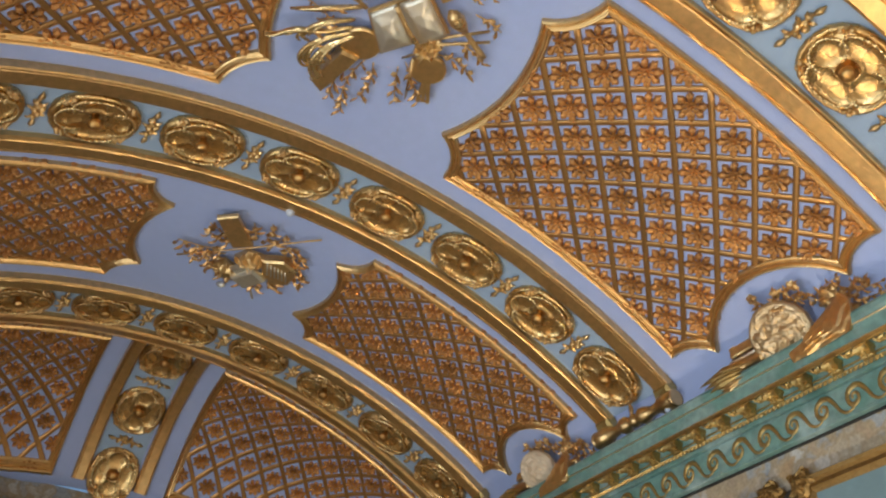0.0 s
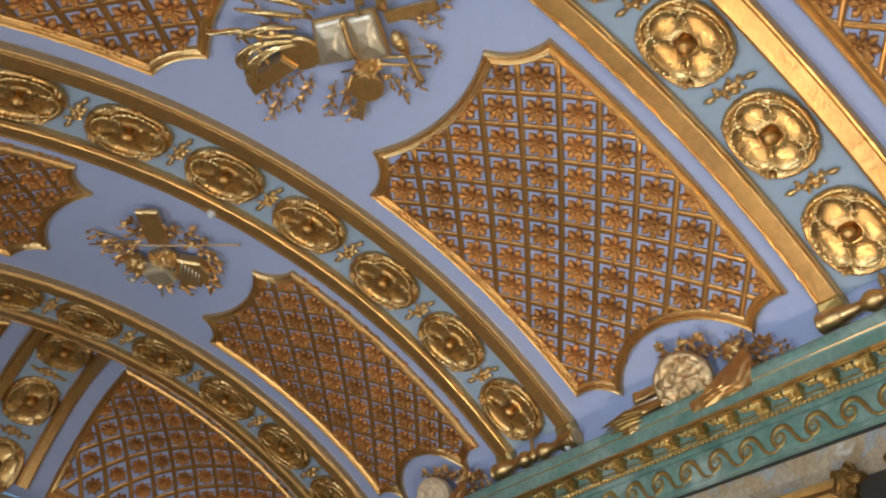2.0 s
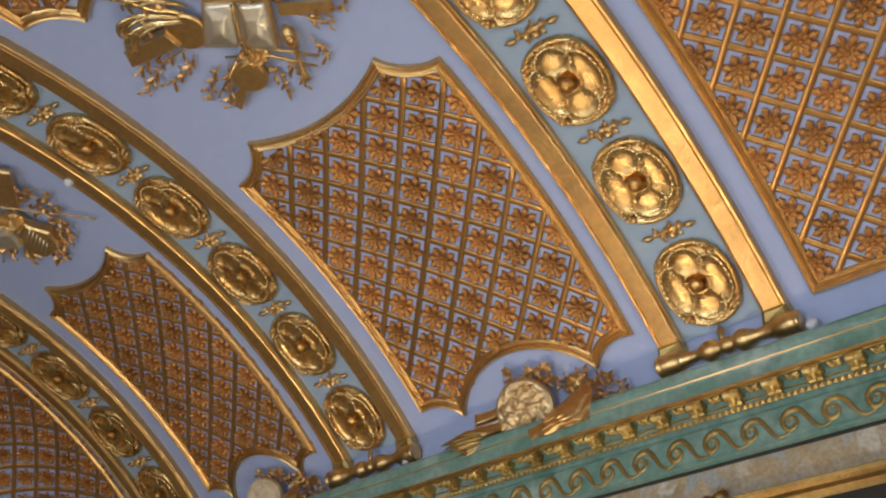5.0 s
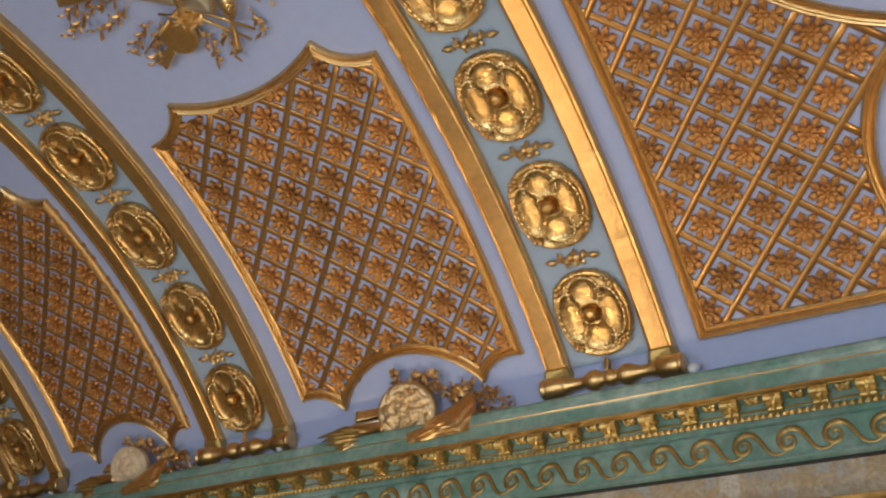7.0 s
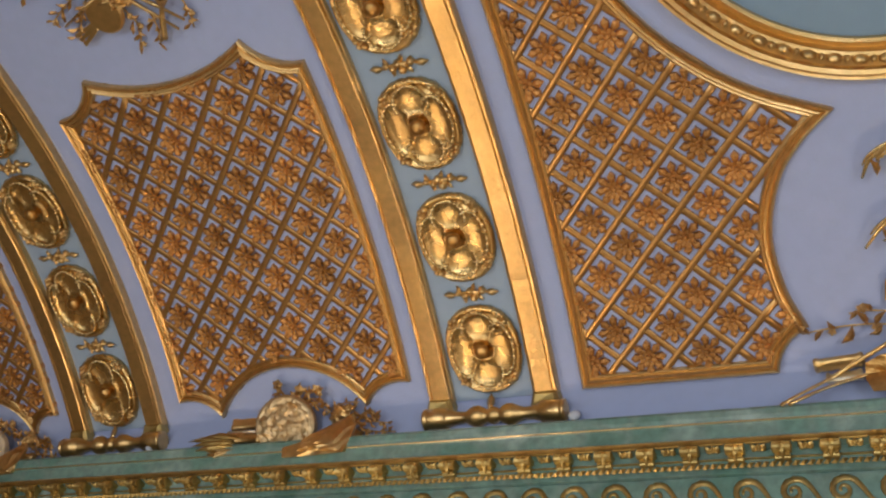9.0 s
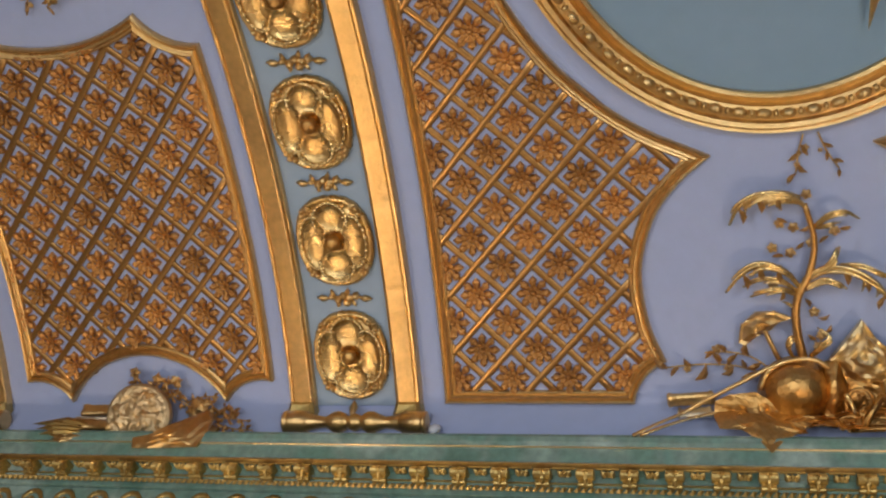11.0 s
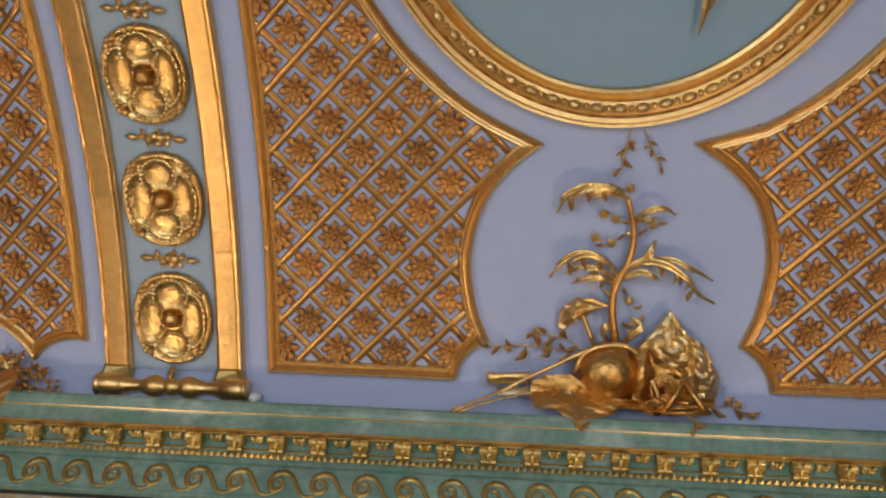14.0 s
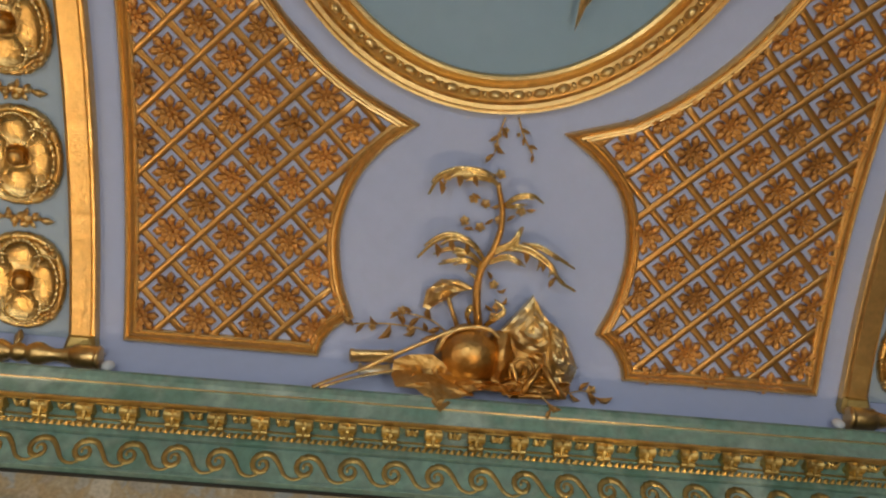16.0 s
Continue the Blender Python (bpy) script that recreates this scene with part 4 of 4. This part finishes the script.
for p in ((485, 252), (588, 266), (476, 320), (430, 402), (535, 482), (552, 546), (518, 166), (545, 575), (430, 305), (450, 240), (530, 295)):
    put_blossom(palm, *G(*p), 0.85, 0.03)
for p, a in (((470, 240), 1.0), ((500, 262), -1.0), ((575, 280), 2.2), ((600, 262), -1.4), ((460, 330), 1.5), ((490, 312), -0.8), ((545, 500), -1.2), ((525, 470), 0.5), ((560, 540), -0.6), ((540, 560), 0.9)):
    put_leaf(palm, *G(*p), a, 0.75, 0.03)
part("globe", dome(bmesh.new(), (*G(480, 696), 0.05), 0.180, 0.185, 0.215, n=30, rows=16, turn=0.15, bands=0.018), GOLD_DEEP, palm, "burnished gilded globe with raised bands", True)
stem(palm, [(*G(383, 690), 0.16), (*G(410, 632), 0.16), (*G(465, 604), 0.16), (*G(530, 604), 0.16), (*G(572, 640), 0.15)], 0.013, "globe_rim", GOLD_BRIGHT)
part("helmet", relief(bmesh.new(), dense([G(*p) for p in ((552, 612), (585, 600), (610, 680), (606, 740), (570, 790), (540, 770), (535, 700))], 0.02, True), 0.08, 0.22, 0.02, 9), GOLD_DEEP, palm, "", True)
for i, (o, h0, h1, am) in enumerate((
        (((566, 606), (604, 556), (650, 496), (684, 548), (716, 580), (726, 640), (700, 668), (640, 668), (600, 650)), 0.08, 0.19, 0.05),
        (((700, 566), (748, 596), (778, 655), (804, 705), (792, 744), (735, 754), (706, 700), (690, 640)), 0.08, 0.17, 0.05))):
    part("crumpled_sheet", relief(bmesh.new(), dense([G(*p) for p in o], 0.02, True), h0, h1, am * 0.6, 4 + i, 7, 14.0), GOLD_PALE, palm, "crumpled pale gilded sheet")
for i, o in enumerate((((262, 722), (300, 702), (370, 694), (430, 735), (480, 786), (498, 824), (470, 826), (436, 846), (402, 884), (372, 846), (330, 814), (272, 812), (258, 770)),
                       ((420, 780), (470, 752), (530, 760), (600, 775), (584, 806), (520, 800), (480, 818)),
                       ((560, 770), (612, 740), (650, 760), (640, 806), (580, 812)))):
    part("drapery", relief(bmesh.new(), dense([G(*p) for p in o], 0.02, True), 0.170, 0.215 + 0.02 * (i > 0), 0.010 + 0.02 * (i > 0), 11 + i, 6, 13.0), GOLD_DEEP, palm, "gilded fold of cloth over the cornice edge")
for a, b, r, m in (((130, 720), (262, 712), 0.040, GOLD_BRIGHT), ((158, 758), (256, 752), 0.032, SILVER), ((722, 742), (792, 706), 0.040, GOLD_BRIGHT)):
    roll(palm, (*G(*a), 0.085), (*G(*b), 0.085), r, m)
stem(palm, [(*G(446, 604), 0.15), (*G(200, 740), 0.20), (*G(40, 834), 0.22)], 0.013, "pole", GOLD_BRIGHT, "long gilded pole", 0.010)
stem(palm, [(*G(320, 736), 0.17), (*G(180, 780), 0.20), (*G(60, 834), 0.225)], 0.012, "pole", GOLD_SHINE, "long gilded pole", 0.010)
# coppery filler relief: the dark hollow behind the set square put into colour
part("filler_relief", relief(bmesh.new(), dense([G(*p) for p in ((585, 640), (650, 640), (715, 668), (770, 712), (792, 750), (772, 806), (690, 812), (610, 816), (566, 770))], 0.02, True), 0.05, 0.125, 0.02, 17, 7, 14.0), GOLD_DEEP, palm, "dark gilded filler behind the set square, standing in for a dark hollow")
for a, b in (((632, 806), (692, 702)), ((690, 702), (752, 806)), ((624, 806), (762, 800)), ((660, 765), (725, 765))):
    stem(palm, [(*G(*a), 0.20), (*G(*b), 0.20)], 0.019, "set_square", GOLD_DEEP, "", None, 0.5, 4)
stem(palm, [(*p, 0.19) for p in circle_pts(*G(636, 726), 0.062, 0.075, 18) + [circle_pts(*G(636, 726), 0.062, 0.075, 18)[0]]], 0.010, "hoop", GOLD_DEEP)
stem(palm, [(*G(600, 700), 0.20), (*G(620, 760), 0.21), (*G(580, 812), 0.20)], 0.012, "strap", GOLD_BRIGHT)
spray(palm, [G(*p) for p in ((410, 655), (330, 628), (230, 622), (132, 630))], 1.25, 0.03, 0.05, 3, 2)
spray(palm, [G(*p) for p in ((420, 640), (360, 600), (280, 586), (240, 590))], 1.1, 0.03, 0.05, 5, 1)
spray(palm, [G(*p) for p in ((740, 800), (790, 782), (835, 770), (870, 792))], 1.1, 0.05, 0.045, 7, 1)
spray(palm, [G(*p) for p in ((690, 806), (710, 830), (718, 852))], 1.0, 0.21, 0.04, 8, 0)
tassel = thing("garland_drop", vault(0.41, 1.53), "gilded leaf drop hanging under the roundel", "ornament")
spray(tassel, [G(*p) for p in ((512, 12), (500, 60), (494, 110))], 0.85, 0.02, 0.04, 11, 3)
spray(tassel, [G(*p) for p in ((548, 10), (570, 60), (600, 106))], 0.7, 0.02, 0.05, 12, 2)


# --- medallion trophies at the foot of the side-bay panels ---
def foot_trophy(cx, k, pale):
    """A carved disc with cloth, scrolls and sprays, resting on the cornice ledge."""
    def D(a, b):
        return (cx + 0.07 * (cx + 0.2) / -3.06 + (a - 440) * 0.00212 * k, 2.885 + (b - 280) * 0.0018 * (k if b < 280 else 1))
    t = thing("medallion_trophy", vault(cx, 2.95, 0.06), "pale gilded mask among dark sprays on the cornice" if pale else "gilded relief disc with cloth and flower sprays on the cornice", "trophy", "trophies at the foot of the panels")
    x, s = D(440, 285)
    r = 0.188 * k
    axis = Vector((0.22, -0.82, -0.53)).normalized()
    mid = vault(x, s, 0.185)
    face = axis.to_track_quat("Z", "Y").to_matrix().to_4x4()
    face.translation = mid
    skin = CREAM if pale else GOLD_DISC
    part("disc", lathe(bmesh.new(), mid - axis * 0.06, mid + axis * 0.015, [(0, r * 0.90), (0.25, r), (0.75, r), (0.9, r * 0.97), (1, r * 0.90)], 36), skin, t, smooth=False, bend=False)
    bm = relief(bmesh.new(), circle_pts(0, 0, r * 0.88, r * 0.88, 48), 0.004, 0.034, 0.018, 21 + k, 14, 34.0)
    bmesh.ops.transform(bm, matrix=face, verts=bm.verts)
    part("carved_relief", bm, skin, t, "uneven figured relief, worn pale", bend=False)
    part("cloth", relief(bmesh.new(), dense([D(*p) for p in ((505, 350), (565, 312), (640, 258), (668, 300), (668, 345), (655, 402), (570, 408), (470, 410), (458, 372))], 0.02, True), 0.17, 0.225, 0.014, 31, 7, 16.0), GOLD_RIB, t, "hanging gilded cloth")
    roll(t, (*D(232, 264), 0.09), (*D(372, 262), 0.09), 0.046 * k, GOLD_BRIGHT)
    roll(t, (*D(255, 318), 0.15), (*D(372, 320), 0.15), 0.056 * k, GOLD_RIB)
    stem(t, [(*D(256, 292), 0.205), (*D(372, 294), 0.205)], 0.010 * k, "paper_edge", SILVER, "pale edge of a rolled sheet")
    part("flag", relief(bmesh.new(), dense([D(*p) for p in ((150, 352), (275, 344), (330, 360), (262, 384), (236, 394))], 0.02, True), 0.17, 0.20, 0.008, 37, 5, 16.0), GOLD_RIB, t, "pointed gilded cloth end")
    part("bow", relief(bmesh.new(), dense([D(*p) for p in ((428, 196), (452, 182), (470, 190), (500, 204), (468, 212), (440, 212))], 0.02, True), 0.12, 0.20, 0.02, 39, 5, 30.0), GOLD_RIB, t, "gilded ribbon bow over the disc")
    for fx, fs, fk in ((585, 247, 1.9), (566, 262, 1.3), (604, 236, 1.2), (378, 190, 1.2), (400, 128, 1.1), (467, 154, 1.1), (522, 158, 1.1)):
        put_blossom(t, *D(fx, fs), fk * k, 0.07)
    for i, (a, b) in enumerate((((290, 330), (132, 322)), ((300, 340), (150, 342)), ((290, 352), (170, 362)), ((310, 325), (180, 306)))):
        p, q = D(*a), D(*b)
        part("plume", leaf(bmesh.new(), (*p, 0.19), (*q, 0.20), 0.050, 0.03, 0.02), GOLD_DULL, t)
    part("knot", relief(bmesh.new(), dense([D(*p) for p in ((612, 330), (640, 312), (668, 330), (660, 352), (622, 356))], 0.02, True), 0.06, 0.14, 0.03, 41), GOLD_RIB, t)
    sprays = (((450, 200), (400, 190), (370, 230)), ((440, 200), (410, 165), (400, 140)), ((455, 200), (500, 170), (540, 165)), ((530, 250), (560, 225), (610, 235), (625, 270)),
              ((620, 270), (660, 250), (700, 262)), ((620, 300), (690, 290), (745, 300)), ((640, 310), (700, 330), (760, 335)), ((640, 290), (650, 255), (680, 245)), ((480, 190), (520, 215), (560, 250)), ((400, 180), (365, 215), (350, 250)), ((430, 195), (455, 165), (490, 150)), ((560, 240), (600, 215), (650, 215)), ((600, 290), (640, 270), (690, 280)), ((470, 200), (500, 190), (530, 195)))
    for i, sp in enumerate(sprays):
        spray(t, [D(*p) for p in sp], 0.8, 0.045 + 0.02 * (i % 3), 0.030, 50 + i, 2)
    return t


foot_trophy(PB, 1.0, False)
foot_trophy(PA, 0.82, True)


# --- crown trophies of the side bays ---
def plate(t, name, outline, h0, h1, material, label="", inset=0.006):
    part(name, slab(bmesh.new(), outline, h0, h1, inset), material, t, label)


def bar_outline(a, b, w):
    a, b = Vector(a), Vector(b)
    d = (b - a).normalized(); nrm = Vector((-d.y, d.x)) * w / 2
    return [a + nrm, b + nrm, b - nrm, a - nrm]


tb = thing("crown_trophy", vault(-3.22, 0.0), "gilded open book, instruments and plumes on the vault crown", "trophy", "crown trophies")
bl, br, tr, tl = Vector((-3.365, -0.069)), Vector((-3.054, 0.170)), Vector((-2.884, -0.055)), Vector((-3.149, -0.247))
for nm, u0, u1, up in (("page", 0.0, 0.47, 0.0), ("page", 0.53, 1.0, 0.01)):
    q = [bl.lerp(br, u0), bl.lerp(br, u1), tl.lerp(tr, u1), tl.lerp(tr, u0)]
    part(nm, relief(bmesh.new(), dense(q, 0.03, True), 0.07 + up, 0.118 + up, 0.012, 3 + u0, 6, 9.0), SILVER, tb, "pale silvered open page", True)
plate(tb, "book_cover", [bl + (bl - tr).normalized() * 0.015, br + (br - tl).normalized() * 0.015, tr + (tr - bl).normalized() * 0.015, tl + (tl - br).normalized() * 0.015], 0.05, 0.075, GOLD_BRIGHT)
stem(tb, [(-3.00, -0.165, 0.13), (-3.10, -0.04, 0.14), (-3.185, 0.085, 0.13)], 0.014, "strap", GOLD_BRIGHT)
plate(tb, "tablet", [Vector(p) for p in ((-3.80, -0.235), (-3.745, -0.325), (-3.45, -0.262), (-3.46, -0.155))], 0.03, 0.10, GOLD_BRIGHT, "thick gilded tablet", 0.015)
plate(tb, "disc", circle_pts(-3.385, -0.185, 0.115, 0.115), 0.045, 0.07, GOLD_RIB, "plain gilded disc", 0.01)
plate(tb, "mirror", circle_pts(-3.345, 0.215, 0.105, 0.105), 0.045, 0.075, GOLD_RIB, "round gilded hand mirror", 0.008)
for o in (-0.03, 0.0, 0.03):
    plate(tb, "ribbon_end", bar_outline((-3.44, 0.26 + o * 0.5), (-3.585 + o * 0.3, 0.315 + o), 0.022), 0.04, 0.06, GOLD_BRIGHT)
plate(tb, "blade", bar_outline((-2.90, 0.03), (-2.655, 0.185), 0.07), 0.03, 0.05, GOLD_RIB, "flat gilded blade")
turned(tb, (-2.91, 0.10, 0.09), (-2.985, 0.245, 0.08), [(0, 0.012), (0.2, 0.036), (0.45, 0.046), (0.75, 0.034), (1, 0.016)], GOLD_BRIGHT, "gourd")
stem(tb, [(-2.985, 0.24, 0.08), (-3.03, 0.31, 0.07), (-3.085, 0.42, 0.07)], 0.012, "handle", GOLD_BRIGHT, "", 0.020)
for pts in (((-3.30, -0.28), (-3.38, -0.42), (-3.42, -0.55), (-3.50, -0.62), (-3.55, -0.68)), ((-3.33, -0.26), (-3.44, -0.40), (-3.56, -0.44), (-3.63, -0.38), (-3.60, -0.30)), ((-3.34, -0.24), (-3.46, -0.34), (-3.60, -0.36), (-3.69, -0.29), (-3.66, -0.22)),
            ((-3.25, -0.30), (-3.32, -0.44), (-3.44, -0.50), (-3.50, -0.44)), ((-3.15, -0.30), (-3.22, -0.48), (-3.33, -0.62)), ((-3.08, -0.30), (-3.10, -0.46), (-3.20, -0.60)), ((-3.00, -0.25), (-2.98, -0.42), (-3.04, -0.58)),
            ((-2.95, -0.2), (-2.90, -0.36), (-2.94, -0.5)), ((-2.90, -0.12), (-2.80, -0.26), (-2.82, -0.4)), ((-2.86, -0.02), (-2.76, -0.10), (-2.74, -0.22))):
    frond(tb, pts, 0.064, 0.06, 1, int(abs(pts[-1][0] * 100)))
for a, b in (((-3.17, 0.12), (-2.99, 0.40)), ((-3.10, 0.14), (-2.93, 0.36)), ((-3.22, 0.12), (-3.36, 0.06)), ((-3.20, 0.14), (-3.46, 0.16)), ((-2.95, -0.1), (-2.72, -0.30)), ((-3.12, -0.28), (-3.0, -0.62)), ((-3.30, 0.1), (-3.62, 0.22))):
    stem(tb, [(*a, 0.09), (*b, 0.05)], 0.012, "rod", GOLD_BRIGHT, "", 0.007)
part("ribbon_knot", relief(bmesh.new(), dense([(-3.27, 0.08), (-3.16, 0.06), (-3.10, 0.13), (-3.15, 0.20), (-3.26, 0.19)], 0.02, True), 0.05, 0.12, 0.05, 8, 5, 30.0), GOLD_BRIGHT, tb)
for i, pts in enumerate((((-3.5, -0.1), (-3.65, -0.12), (-3.80, -0.10), (-3.93, -0.05)), ((-3.5, -0.05), (-3.64, 0.0), (-3.78, -0.01)), ((-3.45, 0.08), (-3.56, 0.12), (-3.70, 0.19)), ((-3.4, 0.1), (-3.5, 0.2), (-3.62, 0.30)),
                         ((-3.25, 0.22), (-3.22, 0.34), (-3.28, 0.44)), ((-3.12, 0.25), (-3.12, 0.36), (-3.16, 0.46)), ((-2.85, 0.12), (-2.78, 0.22), (-2.72, 0.27)), ((-2.8, 0.15), (-2.7, 0.20), (-2.60, 0.22)),
                         ((-3.4, -0.3), (-3.3, -0.45), (-3.25, -0.6)), ((-2.9, 0.25), (-2.9, 0.34), (-2.92, 0.42)), ((-3.6, -0.15), (-3.72, -0.18), (-3.86, -0.16)), ((-2.8, -0.1), (-2.68, -0.1), (-2.58, -0.16)))):
    spray(tb, pts, 0.85, 0.025, 0.032, 70 + i, 3)

ta = thing("crown_trophy", vault(-5.66, 0.05), "gilded trophy of board, books, fan and harp on the vault crown", "trophy", "crown trophies")
plate(ta, "board", bar_outline((-5.19, -0.33), (-5.47, -0.11), 0.15), 0.05, 0.085, GOLD_RIB, "dark gilded board", 0.01)
plate(ta, "open_book", bar_outline((-5.84, -0.01), (-5.66, 0.10), 0.15), 0.10, 0.15, SILVER, "silvered open book", 0.02)
plate(ta, "open_book", bar_outline((-5.76, -0.08), (-5.62, 0.02), 0.07), 0.08, 0.12, SILVER, "silvered open book", 0.02)
part("fan", relief(bmesh.new(), dense([(-5.70, -0.16), (-5.80, -0.24), (-5.93, -0.16), (-5.97, -0.05), (-5.88, 0.02), (-5.78, -0.02)], 0.02, True), 0.04, 0.09, 0.03, 3, 5, 30.0), GOLD_BRIGHT, ta, "folded gilded fan")
plate(ta, "harp_box", [(-5.52, 0.06), (-5.44, 0.20), (-5.50, 0.33), (-5.68, 0.34), (-5.76, 0.22), (-5.68, 0.12)], 0.04, 0.11, GOLD_BRIGHT, "gilded sound box", 0.015)
for i in range(6):
    a = Vector((-5.51, 0.10 + 0.03 * i)); stem(ta, [(a.x - 0.005 * i, a.y, 0.115), (a.x - 0.13, a.y + 0.05, 0.115)], 0.006, "string", SILVER)
stem(ta, [(-5.10, 0.33, 0.05), (-5.47, -0.07, 0.07), (-5.83, -0.48, 0.05)], 0.007, "staff", GOLD_RIB, "thin gilded staff")
stem(ta, [(-5.90, 0.09, 0.05), (-6.09, 0.20, 0.05)], 0.010, "flute", SILVER)
turned(ta, (-6.09, -0.09, 0.03), (-6.05, -0.04, 0.05), [(0, 0.012), (0.5, 0.024), (1, 0.012)], SILVER, "pearl")
part("ribbon_knot", relief(bmesh.new(), dense([(-5.62, -0.12), (-5.50, -0.06), (-5.50, 0.06), (-5.60, 0.10), (-5.70, 0.04)], 0.02, True), 0.05, 0.13, 0.06, 5, 5, 30.0), GOLD_BRIGHT, ta)
rnd = random.Random(12)
for i in range(20):
    a = 2 * math.pi * i / 20 + rnd.uniform(-0.1, 0.1)
    r0, r1 = rnd.uniform(0.16, 0.24), rnd.uniform(0.34, 0.48) if math.sin(a) < 0.3 else rnd.uniform(0.28, 0.38)
    c, s = math.cos(a), math.sin(a)
    spray(ta, [(-5.62 + c * r0, 0.02 + s * r0), (-5.62 + c * (r0 + r1) / 2 + 0.02 * s, 0.02 + s * (r0 + r1) / 2 * 1.05), (-5.62 + c * r1, 0.02 + s * r1 * 1.15)], 1.2, 0.03, 0.034, 100 + i, 3)

ta.location += Vector((-0.03, 0.06, 0.0))

# ---------- framed panels on the marble wall, below the cornice ----------
def framed_panel(x0, x1, dark, top=3.79, bottom=1.6):
    t = thing("wall_panel", ((x0 + x1) / 2, WALL_Y, bottom), ("dark panel" if dark else "blue-grey panel") + " in a carved gilded frame on the marble wall", "framed panel", "framed wall panels")
    y = WALL_Y
    part("canvas", box(bmesh.new(), x0 + 0.06, x1 - 0.06, y - 0.03, y - 0.002, bottom + 0.06, top - 0.06), DARK if dark else CANVAS, t, bend=False)
    prof = [(0.0, 0.0), (0.0, 0.05), (0.012, 0.068), (0.03, 0.06), (0.045, 0.045), (0.07, 0.05), (0.085, 0.038), (0.10, 0.03), (0.10, 0.0)]
    bm = sweep(bmesh.new(), [(x0, bottom), (x1, bottom), (x1, top), (x0, top)], prof, closed=True)
    for v in bm.verts:
        v.co = Vector((v.co.x, y - 0.001 - v.co.z, v.co.y))
    part("frame", bm, GOLD_OLD, t, "moulded gilded frame", bend=False)
    for cx, cz in ((x0 + 0.03, top - 0.03), (x1 - 0.03, top - 0.03)):
        bm = relief(bmesh.new(), [(cx + 0.085 * math.cos(a) * (1 + 0.2 * math.cos(5 * a)), cz + 0.075 * math.sin(a) * (1 + 0.2 * math.cos(5 * a))) for a in [2 * math.pi * i / 30 for i in range(30)]], 0.03, 0.095, 0.03, cx, 5, 30.0)
        for v in bm.verts:
            v.co = Vector((v.co.x, y - v.co.z, v.co.y))
        part("corner_ornament", bm, GOLD_OLD, t, "carved leaf corner", bend=False)
    return t


for a, b, dark in ((-5.0, -3.55, False), (-3.38, -2.34, False), (-2.10, -0.45, True), (0.1, 1.6, True)):
    framed_panel(a, b, dark)
# flat black boards: the darkness of the recesses between frames put into colour
for a, b in ((-3.54, -3.39), (-2.33, -2.11)):
    t = thing("dark_fill", ((a + b) / 2, WALL_Y, 1.6), "near-black upright board standing in for a dark recess between two gilded frames", "wall panel", "dark wall panels")
    part("board", box(bmesh.new(), a + 0.004, b - 0.004, WALL_Y - 0.03, WALL_Y - 0.002, 1.6, 3.76), DARK, t, bend=False)
